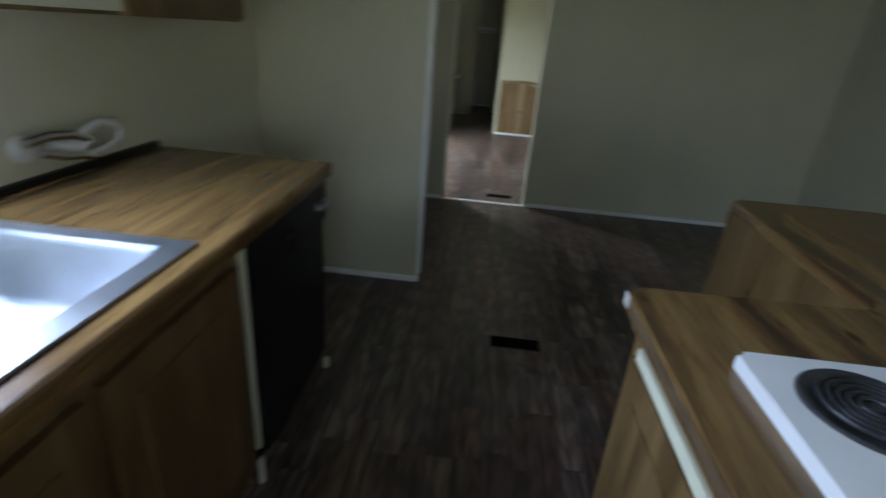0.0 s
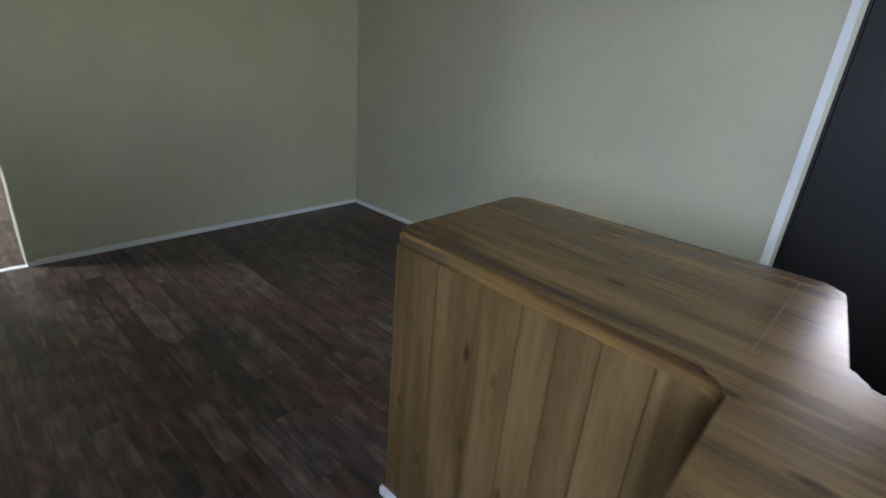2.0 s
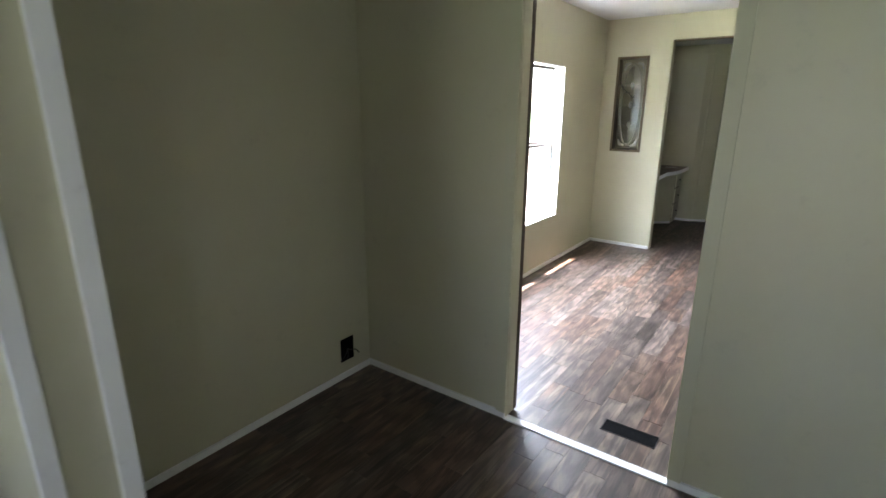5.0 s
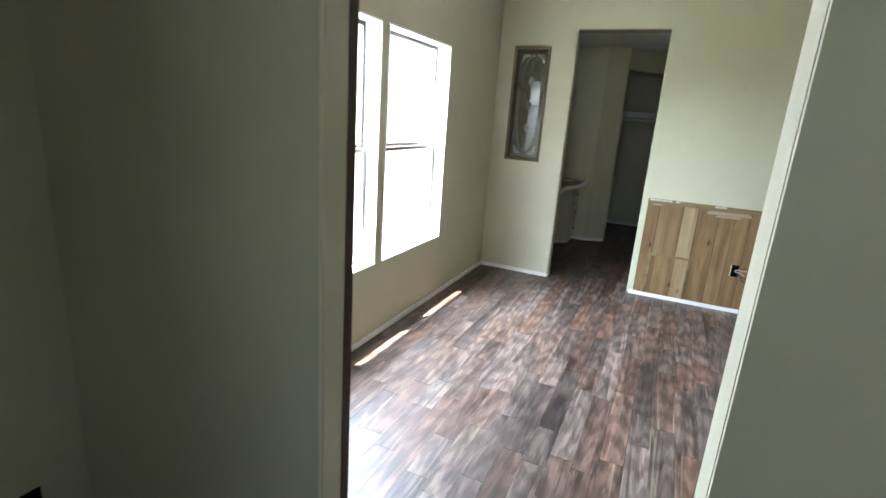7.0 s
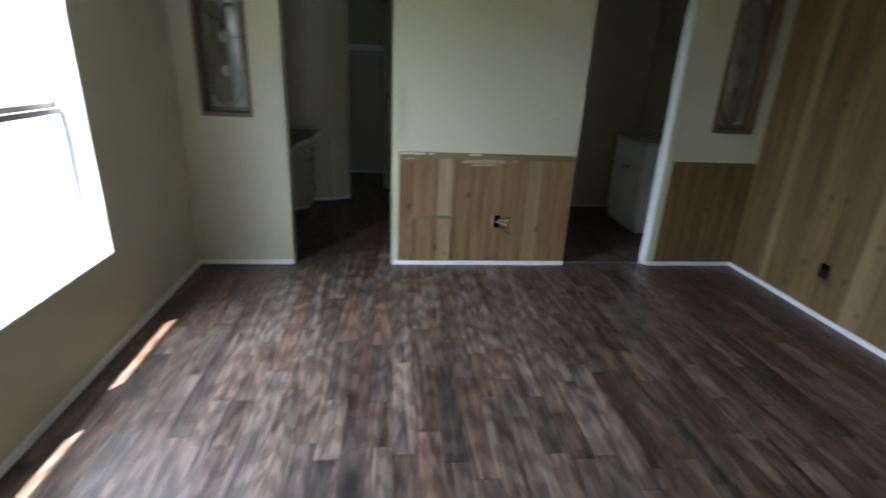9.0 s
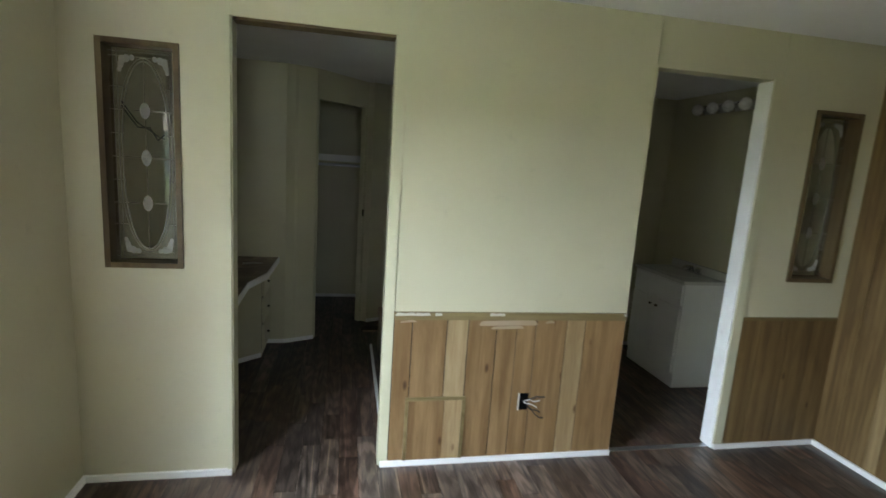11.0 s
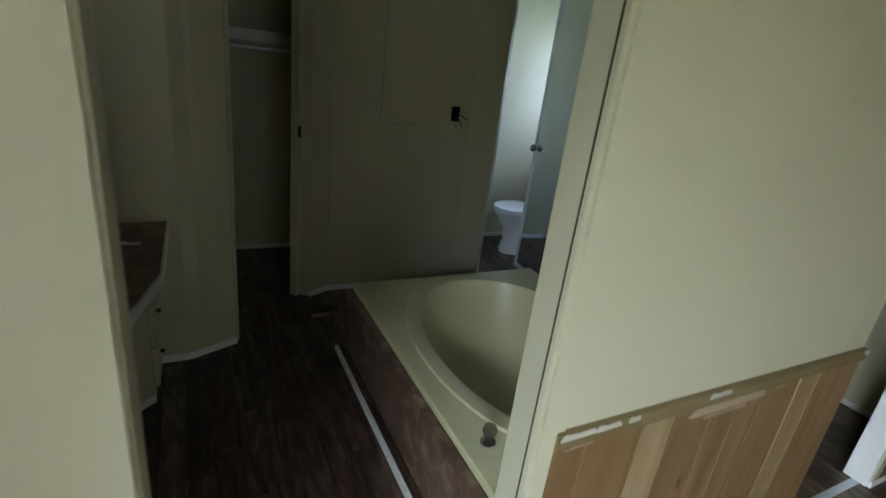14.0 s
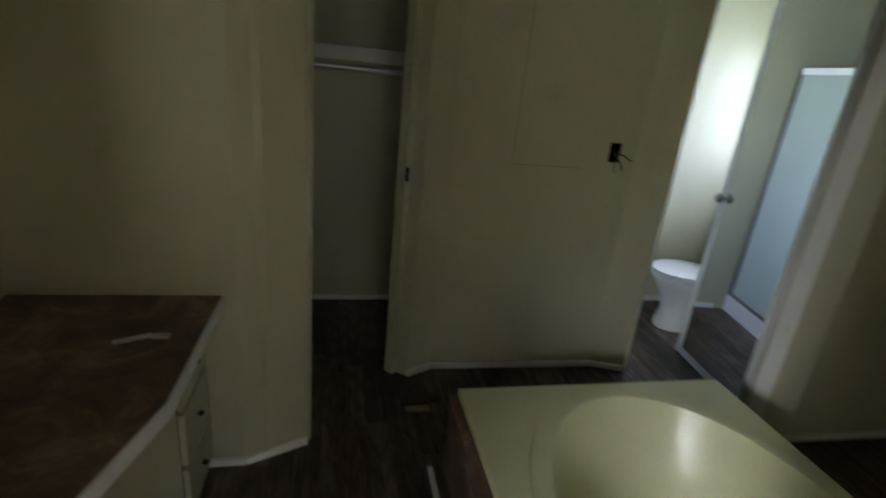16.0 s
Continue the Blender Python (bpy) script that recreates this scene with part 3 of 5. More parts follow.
# ---- leaded glass panels ----
def leaded(name, x0, x1, z0, z1, label):
    holder = thing(name, ((x0 + x1) / 2, YB + 0.04, z0), label, "decorative window")
    bm = B()
    f = 0.022
    box(bm, x0, x0 + f, YB - 0.012, YB + 0.085, z0, z1)
    box(bm, x1 - f, x1, YB - 0.012, YB + 0.085, z0, z1)
    box(bm, x0 + f, x1 - f, YB - 0.012, YB + 0.085, z0, z0 + f)
    box(bm, x0 + f, x1 - f, YB - 0.012, YB + 0.085, z1 - f, z1)
    part("frame", soft(bm, 0.003, 1), M_BROWNFRAME, holder)
    gx0, gx1, gz0, gz1 = x0 + f, x1 - f, z0 + f, z1 - f
    y = YB + 0.055
    cx, cz = (gx0 + gx1) / 2, (gz0 + gz1) / 2
    bw = 0.03
    a, b = (gx1 - gx0) / 2 * 0.70, (gz1 - gz0) / 2 * 0.885

    def ring(t, k=0.0):
        sn = math.sin(t)
        return cx + (a + k) * math.cos(t), cz + (b + k) * (abs(sn) ** 0.85) * (1 if sn >= 0 else -1)
    turn = [2 * math.pi * k / 48 for k in range(49)]
    bm = B()
    bm.faces.new([bm.verts.new((px, y, pz)) for px, pz in (ring(t, 0.001) for t in turn[:-1])])
    part("clear_pane", bm, M_GLASS, holder, "clear oval pane")
    bm = B()
    inner = [bm.verts.new((px, y, pz)) for px, pz in (ring(t, 0.001) for t in turn[:-1])]
    outer = []
    for t in turn[:-1]:
        k = min((gx1 - gx0) / 2 / max(1e-6, abs(math.cos(t))), (gz1 - gz0) / 2 / max(1e-6, abs(math.sin(t))))
        outer.append(bm.verts.new((cx + k * math.cos(t), y, cz + k * math.sin(t))))
    for i in range(48):
        bm.faces.new((inner[i], inner[(i + 1) % 48], outer[(i + 1) % 48], outer[i]))
    part("textured_pane", bm, M_TEXGLASS, holder, "rolled glass border")

    def rod(pts, r=0.0022):
        part("came", tube(B(), [(px, y - 0.004, pz) for px, pz in pts], r, 6), M_LEAD, holder)
    for xx in (gx0 + 0.014, gx1 - 0.014, gx0 + bw, gx1 - bw):
        rod([(xx, gz0), (xx, gz1)], 0.0014)
    for zz in (gz0 + 0.018, gz1 - 0.018, gz0 + 0.036, gz1 - 0.036):
        rod([(gx0, zz), (gx1, zz)], 0.0014)
    rod([(cx, gz0 + bw), (cx, gz1 - bw)], 0.0018)
    for k, rr in ((0.0, 0.0024), (0.012, 0.0016)):
        rod([ring(t, k) for t in turn], rr)
    for dz in (-0.19, 0.0, 0.19):
        rod([(gx0, cz + dz), (cx - 0.02, cz + dz)], 0.0018)
        rod([(cx + 0.02, cz + dz), (gx1, cz + dz)], 0.0018)
        bm = B()
        lathe(bm, [(0.001, -0.003), (0.019, -0.002), (0.019, 0.002), (0.001, 0.003)], (0, 0, 0), 20, 1.0, 1.7)
        bmesh.ops.rotate(bm, verts=bm.verts, cent=(0, 0, 0), matrix=Matrix.Rotation(radians(90), 3, "X"))
        bmesh.ops.translate(bm, verts=bm.verts, vec=(cx, y - 0.005, cz + dz))
        part("jewel", bm, M_JEWEL, holder, smooth=True)
    for dz in (-0.28, -0.095, 0.095, 0.28):
        for s in (1, -1):
            xe = gx1 if s > 0 else gx0
            rod([(xe, cz + dz), (xe - s * bw * 1.6, cz + dz)], 0.0016)
    for sx in (-1, 1):
        for sz in (-1, 1):
            for k, (dx, dz, r) in enumerate(((0.050, 0.050, 0.013), (0.066, 0.044, 0.012), (0.045, 0.068, 0.011), (0.040, 0.088, 0.008), (0.086, 0.040, 0.009))):
                bm = B()
                lathe(bm, [(0.001, -0.002), (r, -0.0015), (r, 0.0015), (0.001, 0.002)], (0, 0, 0), 12, 1.0, 1.35)
                bmesh.ops.rotate(bm, verts=bm.verts, cent=(0, 0, 0), matrix=Matrix.Rotation(radians(90), 3, "X"))
                ex, ez = (gx1 if sx > 0 else gx0), (gz1 if sz > 0 else gz0)
                bmesh.ops.translate(bm, verts=bm.verts, vec=(ex - sx * dx, y - 0.005, ez - sz * dz))
                part("petal", bm, M_PETAL, holder, smooth=True)


leaded("leaded_window", *G1, *GZ, "brown-framed leaded glass panel with oval pattern beside the bathroom opening")
leaded("leaded_window", *G2, *GZ, "brown-framed leaded glass panel above oak wainscot")


# ---- oak wainscot and panelled wall ----
def planks_x(parent, edges, y, z0, z1, seed, pale=(), woods=None):
    """Planks side by side between the given edges; the pale ones are named by their place."""
    rng = random.Random(seed)
    for k, (a, c) in enumerate(zip(edges, edges[1:])):
        dep = 0.006 + rng.random() * 0.0015
        part("plank", soft(box(B(), a + 0.0024, c - 0.0024, y - dep, y, z0, z1), 0.0015, 1), (woods or (M_PANEL, M_PALEPANEL))[k in pale], parent)


wains = structure("wainscot", box(B(), O1[1] + 0.036, O2[0], YB - 0.0025, YB - 0.0002, 0.03, 0.79), M_BROWNDARK, "oak plank wainscot with access panel and open outlet hole")
planks_x(wains, [O1[1] + 0.037, 0.335, 0.505, 0.612, 0.755, 0.86, 0.96, 1.125, 1.225, O2[0] - 0.001], YB - 0.0028, 0.033, 0.762, 3, (2, 7))
link("rail", soft(box(B(), O1[1] + 0.034, O2[0] + 0.002, YB - 0.016, YB - 0.0005, 0.763, 0.80), 0.004), M_OLIVE, wains, "worn oak cap rail with torn paint")
rng = random.Random(8)
for cx0, cw in ((0.25, 0.10), (0.345, 0.075), (0.44, 0.035), (0.71, 0.065), (0.77, 0.02), (1.43, 0.02)):
    bm = B()
    k = 8
    prism(bm, rounded([(cx0, 0), (cx0 + cw, 0.002), (cx0 + cw * 0.9, 0.016), (cx0 + cw * 0.45, 0.012), (cx0 + cw * 0.1, 0.017)], 0.004, 2), 0, 0.002)
    bmesh.ops.rotate(bm, verts=bm.verts, cent=(0, 0, 0), matrix=Matrix.Rotation(radians(90), 3, "X"))
    bmesh.ops.translate(bm, verts=bm.verts, vec=(0, YB - 0.0162, 0.784))
    part("caulk_smear", bm, M_CAULK, wains)
for sx0, sx1, sz0, sz1 in ((0.66, 0.97, 0.733, 0.7625), (0.72, 0.90, 0.715, 0.734), (1.00, 1.06, 0.745, 0.7625), (0.27, 0.36, 0.748, 0.7625)):
    bm = prism(B(), rounded([(sx0, sz0), (sx1, sz0 + 0.004), (sx1 - 0.02, sz1), (sx0 + 0.015, sz1 - 0.005)], 0.012, 4), 0, 0.0012)
    bmesh.ops.rotate(bm, verts=bm.verts, cent=(0, 0, 0), matrix=Matrix.Rotation(radians(90), 3, "X"))
    bmesh.ops.translate(bm, verts=bm.verts, vec=(0, YB - 0.0106, 0))
    part("filler_smear", bm, M_SMEAR, wains)
wains2 = structure("wainscot_east", box(B(), O2[1] + 0.05, XRB, YB - 0.0025, YB - 0.0002, 0.03, 0.78), M_BROWNDARK, "oak plank wainscot beside the second opening")
planks_x(wains2, [O2[1] + 0.051 + (XRB - O2[1] - 0.052) * f for f in (0, 0.2, 0.42, 0.5, 0.74, 1)], YB - 0.0028, 0.033, 0.765, 9, (), (M_EASTPANEL, M_EASTPALE))
link("rail", soft(box(B(), O2[1] + 0.05, XRB - 0.008, YB - 0.012, YB - 0.0005, 0.766, 0.782), 0.003), M_OLIVE, wains2)

pwall = structure("panelled_wall", box(B(), XRB + 0.006, XRB + 0.012, YA + 0.091, YB - 0.001, 0.002, H - 0.001), M_BROWNDARK, "full-height wall of oak planks")


def panelled_wall():
    rng = random.Random(12)
    y = YA + 0.095
    while y < YB - 0.02:
        wd = min(rng.choice((0.07, 0.10, 0.16, 0.20)), YB - 0.002 - y)
        part("plank", soft(box(B(), XRB - 0.001 - rng.random() * 0.001, XRB + 0.0058, y + 0.0018, y + wd - 0.0018, 0.004, H - 0.003), 0.0015, 1), M_EASTPALE if wd == 0.07 else M_EASTPANEL, pwall)
        y += wd
    # no real cut: a black sheet carries the hole's shade
    part("outlet_hole_shade", box(B(), XRB - 0.004, XRB - 0.0025, 6.84, 6.91, 0.24, 0.33), M_VOID, pwall)
    for k in range(3):
        part("wire", tube(B(), [(XRB - 0.003, 6.87, 0.29), (XRB - 0.04, 6.86 - 0.03 * k, 0.30 - 0.02 * k), (XRB - 0.05, 6.83 - 0.03 * k, 0.26 - 0.03 * k)], 0.003), M_WIRE, pwall)


# access hatch in the wainscot
hatch = thing("access_hatch", (0.495, YB - 0.012, 0.04), "small oak access hatch with a moulded edge in the wainscot", "hatch")
part("moulding", soft(box(B(), 0.320, 0.622, YB - 0.017, YB - 0.0105, 0.350, 0.368), 0.003), M_OLIVE, hatch)
part("moulding", soft(box(B(), 0.320, 0.336, YB - 0.017, YB - 0.0105, 0.033, 0.349), 0.003), M_OLIVE, hatch)
part("moulding", soft(box(B(), 0.606, 0.622, YB - 0.017, YB - 0.0105, 0.033, 0.349), 0.003), M_OLIVE, hatch)
part("board", soft(box(B(), 0.338, 0.515, YB - 0.0145, YB - 0.0105, 0.034, 0.348), 0.002, 1), M_PANEL, hatch)
part("board", soft(box(B(), 0.518, 0.604, YB - 0.0145, YB - 0.0105, 0.034, 0.348), 0.002, 1), M_PALEPANEL, hatch)


def open_outlet(name, at, axis, label, size=(0.055, 0.09), white=True, seed=1):
    """A flat black sheet painted as the dark of a cut-out, with loose wires; axis is the way it faces."""
    rng = random.Random(seed)
    x, y, z = at
    t = thing(name, at, label, "electrical outlet")
    ax = Vector(axis)
    side = ax.cross(Vector((0, 0, 1)))
    c = Vector(at)

    def blk(bm, s0, s1, z0, z1, d0, d1):
        pts = [c + side * s + Vector((0, 0, zz)) + ax * d for d in (d0, d1) for s, zz in ((s0, z0), (s1, z0), (s1, z1), (s0, z1))]
        v = [bm.verts.new(p) for p in pts]
        for f in ((0, 1, 2, 3), (7, 6, 5, 4), (0, 4, 5, 1), (1, 5, 6, 2), (2, 6, 7, 3), (3, 7, 4, 0)):
            bm.faces.new([v[i] for i in f])
        return bm
    # black sheet on the wall face, painted as the unlit depth
    part("hole", blk(B(), -size[0] / 2, size[0] / 2, -size[1] / 2, size[1] / 2, 0.0005, 0.002), M_VOID, t)
    if white:
        part("box_rim", soft(blk(B(), size[0] / 2 - 0.006, size[0] / 2, -size[1] / 2, size[1] / 2, 0.0022, 0.008), 0.001, 1), M_WIREW, t)
    for k in range(5 if white else 3):
        p = c.copy()
        pts = [p.copy()]
        dirn = side * rng.uniform(-1, 1) * (1 if not white else 0.3) - side * (0.8 if white else 0) + Vector((0, 0, rng.uniform(-0.7, 0.3)))
        for j in range(5):
            p = p + dirn * 0.022 + ax * (0.012 - 0.003 * j) + Vector((0, 0, rng.uniform(-0.012, 0.012)))
            pts.append(p.copy())
        part("wire", tube(B(), pts, 0.0024 if k % 2 else 0.0032), M_WIREW if white and k % 2 else M_WIRE, t)
    return t


open_outlet("outlet", (0.925, YB - 0.0105, 0.33), (0, -1, 0), "open outlet hole with loose wires in oak wainscot", seed=4)
open_outlet("outlet", (1.134, 9.948, 1.17), (0, -1, 0), "open switch hole with loose black wires over the bathtub", white=False, seed=7)
open_outlet("outlet", (XR - 0.001, 2.66, 0.33), (-1, 0, 0), "open outlet hole near the skirting", (0.05, 0.08), False, seed=2)
open_outlet("outlet", (XL + 0.001, 4.03, 0.16), (1, 0, 0), "open dark outlet hole close to the living room corner", (0.09, 0.13), False, seed=3)


# ---- floor registers ----
def register(at, lx, ly, label):
    t = thing("floor_register", at, label, "floor vent", "floor registers")
    x, y, z = at
    # black sheet on the floor, painted as the shade down the duct
    part("opening", box(B(), x - lx / 2, x + lx / 2, y - ly / 2, y + ly / 2, 0.0018, 0.003), M_VOID, t)
    bm = B()
    for a in (x - lx / 2 - 0.004, x + lx / 2):
        box(bm, a, a + 0.004, y - ly / 2 - 0.004, y + ly / 2 + 0.004, 0.0018, 0.0045)
    for b in (y - ly / 2 - 0.004, y + ly / 2):
        box(bm, x - lx / 2, x + lx / 2, b, b + 0.004, 0.0018, 0.0045)
    part("rim", bm, M_BLACKM, t)
    return t


register((0.437, 2.01, 0), 0.235, 0.085, "uncovered dark floor register opening in the living room")
register((0.37, 4.425, 0), 0.23, 0.085, "uncovered dark floor register opening just inside the bedroom")

# ---- entrance door ----
door = thing("entrance_door", (XR + 0.03, 0.69, 0), "closed dark brown entrance door with diamond window", "door")
door["kind"] = "structure"
dy0, dy1, dz1 = 0.265, 1.105, 2.02
dc, dzc, dr = 0.69, 1.44, 0.25
bm = B()
for xx in (XR + 0.02, XR + 0.065):
    out = [(dy0, 0.01), (dc, 0.01), (dy1, 0.01), (dy1, dzc), (dy1, dz1), (dc, dz1), (dy0, dz1), (dy0, dzc)]
    o = [bm.verts.new((xx, a, b)) for a, b in out]
    dmd = [bm.verts.new((xx, a, b)) for a, b in ((dc, dzc - dr), (dc + dr, dzc), (dc, dzc + dr), (dc - dr, dzc))]
    for i in range(4):
        bm.faces.new((o[(2 * i + 1) % 8], o[(2 * i + 2) % 8], o[(2 * i + 3) % 8], dmd[(i + 1) % 4], dmd[i]))
part("leaf", bm, M_DARKDOOR, door)
for k in range(4):
    a0, a1 = math.pi / 2 * k, math.pi / 2 * (k + 1)
    bm = B()
    tube(bm, [(XR + 0.021, dc + dr * math.cos(a0), dzc + dr * math.sin(a0)), (XR + 0.021, dc + dr * math.cos(a1), dzc + dr * math.sin(a1))], 0.012, 6)
    part("glazing_bead", bm, M_DARKDOOR, door)
bm = B()
v = [bm.verts.new((XR + 0.045, a, b)) for a, b in ((dc, dzc - dr), (dc + dr, dzc), (dc, dzc + dr), (dc - dr, dzc))]
bm.faces.new(v)
bmesh.ops.solidify(bm, geom=bm.faces[:], thickness=0.003)
pn = part("pane", bm, M_GLASS, door)
pn.visible_shadow = False
part("peephole", lathe(B(), [(0.004, -0.004), (0.009, 0), (0.004, 0.004)], (XR + 0.018, 0.835, 1.168), 12), M_CHROME, door)
strip(XR - 0.016, XR - 0.001, 1.135, 1.170, 0.005, 2.07, M_WHITE)
strip(XR - 0.016, XR - 0.001, 0.20, 0.245, 0.005, 2.07, M_WHITE)
strip(XR - 0.016, XR - 0.001, 0.246, 1.134, 2.031, 2.07, M_WHITE)
strip(XR + 0.001, XR + 0.07, 1.107, 1.1345, 0.005, 2.03, M_DARKDOOR)
strip(XR + 0.001, XR + 0.15, 0.242, 1.128, 0.0017, 0.012, M_BROWNFRAME, "threshold")

# ---- kitchen, right side: worktop, cabinets, cooktop ----
def worktop(name, pts, radii, label, z0=0.865, z1=0.905, hole=None):
    bm = prism(B(), rounded(pts, radii), z0, z1)
    es = [e for e in bm.edges if abs(e.verts[0].co.z - e.verts[1].co.z) < 1e-6]
    bmesh.ops.bevel(bm, geom=es, offset=0.009, segments=3, affect="EDGES", clamp_overlap=True)
    t = thing(name, (pts[0][0] + 0.3, 0.3, z0), label, "worktop")
    part("top", bm, M_COUNTER, t, "", True)
    return t


wt = worktop("worktop", [(0.52, -1.2), (0.52, 0.905), (1.06, 0.915), (1.068, 1.705), (1.61, 1.712), (1.66, 0.84), (1.225, 0.79), (1.17, 0.66), (1.17, -1.2)],
        [0, 0.03, 0.05, 0.035, 0.04, 0.04, 0.03, 0.05, 0], "L-shaped wood-look laminate worktop of the peninsula")
for (a, b) in (((0.52, -1.19), (0.52, 0.86)), ((1.0665, 0.985), (1.068, 1.665)), ((1.11, 1.705), (1.56, 1.7115))):
    part("edge_band", soft(slab(B(), a, b, 0.0016, 0.8755, 0.8945), 0.0005, 1), M_EDGE, wt, "worn brown edge band")
part("seam", box(B(), 1.175, 1.60, 0.9190, 0.9205, 0.9048, 0.9054), M_EDGE, wt)
link("laminate_chip", soft(box(B(), 0.5185, 0.5205, 0.865, 0.895, 0.872, 0.90), 0.001, 1), M_CAULK, None, "white chipped patch on the worktop corner", "worktop chip")

cab = thing("base_cabinet", (0.85, 0.0, 0), "oak base cabinet under the cooktop", "kitchen cabinet")
part("body", box(B(), 0.56, 1.15, -1.2, 0.885, 0.09, 0.864), M_OAK, cab)
part("toe_kick", box(B(), 0.62, 1.14, -1.19, 0.87, 0.002, 0.089), M_DARKDOOR, cab)
part("face_rail", soft(box(B(), 0.543, 0.5595, -1.19, 0.884, 0.825, 0.863), 0.003), M_OAK, cab)
part("edge_strip", soft(box(B(), 0.537, 0.5595, -1.19, 0.80, 0.795, 0.822), 0.003), M_CREAM, cab, "cream laminate strip")
for y0, y1 in ((0.30, 0.84), (-0.28, 0.26), (-0.86, -0.32)):
    d = part("door", soft(box(B(), 0.541, 0.5595, y0, y1, 0.13, 0.78), 0.006), M_OAK, cab)
    part("raised_panel", soft(box(B(), 0.536, 0.5405, y0 + 0.07, y1 - 0.07, 0.20, 0.71), 0.004), M_OAK, d)

pen = thing("peninsula_cabinet", (1.34, 1.25, 0), "oak-veneered peninsula cabinet with grooved side panel", "kitchen cabinet")
part("body", box(B(), 1.085, 1.60, 0.86, 1.685, 0.004, 0.864), M_OAK, pen)
rng = random.Random(21)
y = 0.915
edges = [0.915, 1.03, 1.13, 1.22, 1.31, 1.41, 1.55, 1.69]
for a, b in zip(edges, edges[1:]):
    part("veneer_board", soft(box(B(), 1.073, 1.0848, a + 0.001, b - 0.001, 0.012, 0.864), 0.002, 1), M_OAK, pen)
part("end_board", soft(box(B(), 1.074, 1.60, 1.6852, 1.698, 0.012, 0.864), 0.002, 1), M_OAK, pen)
part("base_strip", soft(box(B(), 1.060, 1.0725, 1.02, 1.71, 0.002, 0.03), 0.003, 1), M_WHITE, pen, "white painted base strip")


def coil_burner(parent, cx, cy, r):
    t = 0.9318
    b = part("drip_pan", lathe(B(), [(r * 0.1, 0.0006), (r * 0.95, 0.0008), (r * 1.0, 0.003), (r * 1.10, 0.0035), (r * 1.14, 0.001), (r * 1.145, -0.0015)], (cx, cy, t), 40), M_DRIP, parent, "black drip pan", True)
    pts = []
    turns = 5
    for k in range(turns * 28 + 1):
        a = k / 28 * 2 * math.pi
        rr = r * (0.18 + 0.74 * k / (turns * 28))
        pts.append((cx + rr * math.cos(a), cy + rr * math.sin(a), t + 0.008))
    part("coil", tube(B(), pts, r * 0.052, 8), M_COIL, b, "black spiral heating coil", True)
    part("hub", lathe(B(), [(r * 0.02, 0.009), (r * 0.13, 0.008), (r * 0.14, 0.002)], (cx, cy, t), 16), M_DRIP, b, "", True)


hob = thing("cooktop", (0.88, 0.27, 0.905), "white enamel electric cooktop with black coil burners set in the worktop", "cooktop")
bm = prism(B(), rounded([(0.628, -0.10), (0.628, 0.655), (1.133, 0.655), (1.133, -0.10)], 0.014), 0.9055, 0.931)
bmesh.ops.bevel(bm, geom=[e for e in bm.edges if min(v.co.z for v in e.verts) > 0.93], offset=0.007, segments=3, affect="EDGES", clamp_overlap=True)
part("top", bm, M_ENAMEL, hob, smooth=True)
for cx, cy, r in ((0.765, 0.535, 0.084), (1.0, 0.54, 0.10), (0.765, 0.09, 0.10), (1.0, 0.09, 0.084)):
    coil_burner(hob, cx, cy, r)

# ---- kitchen, left side: worktop with sink, cabinets, dishwasher ----
def holed_top():
    bm = B()
    x0, x1, y0, y1 = XL + 0.0005, -0.352, -1.2, 1.665
    hx0, hx1, hy0, hy1 = -0.92, -0.435, 0.06, 0.845
    box(bm, x0, hx0, y0, y1, 0.865, 0.905)
    box(bm, hx0, hx1, y0, hy0, 0.865, 0.905)
    box(bm, hx0, hx1, hy1, y1, 0.865, 0.905)
    box(bm, hx1, x1 - 0.012, y0, y1, 0.865, 0.905)
    bmesh.ops.remove_doubles(bm, verts=bm.verts, dist=0.0001)
    tube(bm, [(x1 - 0.012, y0, 0.8905), (x1 - 0.012, y1, 0.8905)], 0.0145, 12)
    box(bm, x1 - 0.03, x1 - 0.002, y0, y1, 0.860, 0.890)
    return bm


wl_ = thing("worktop", (-0.69, 0.3, 0.865), "wood-look laminate worktop with sink and a dark band at the back", "worktop")
part("top", holed_top(), M_COUNTER, wl_)
part("end_band", soft(box(B(), XL + 0.001, -0.37, 1.6652, 1.668, 0.870, 0.900), 0.0008, 1), M_EDGE, wl_, "brown end band")
# raised dark strip that stands in for a dark band by the wall
link("back_dark_strip", soft(box(B(), XL + 0.0005, XL + 0.02, 0.88, 1.66, 0.9055, 0.925), 0.003), M_DARKDOOR, None, "dark strip standing in for the dark band along the worktop's back", "edge strip")

sink = thing("sink", (-0.67, 0.45, 0.905), "stainless steel double sink set in the worktop", "sink")


def basin(y0, y1):
    x0, x1 = -0.90, -0.46
    rings = []
    bm = B()
    for inset, z, r in ((-0.012, 0.9095, 0.05), (0.0, 0.908, 0.05), (0.006, 0.895, 0.05), (0.018, 0.77, 0.05), (0.035, 0.752, 0.05), (0.10, 0.748, 0.04), (0.17, 0.746, 0.03)):
        pts = rounded([(x0 + inset, y0 + inset), (x1 - inset, y0 + inset), (x1 - inset, y1 - inset), (x0 + inset, y1 - inset)], r, 6)
        rings.append([bm.verts.new((px, py, z)) for px, py in pts])
    for q, s in zip(rings, rings[1:]):
        k = len(q)
        for i in range(k):
            bm.faces.new((q[i], q[(i + 1) % k], s[(i + 1) % k], s[i]))
    bm.faces.new(rings[-1])
    return part("basin", bm, M_STEEL, sink, "brushed steel basin", True)


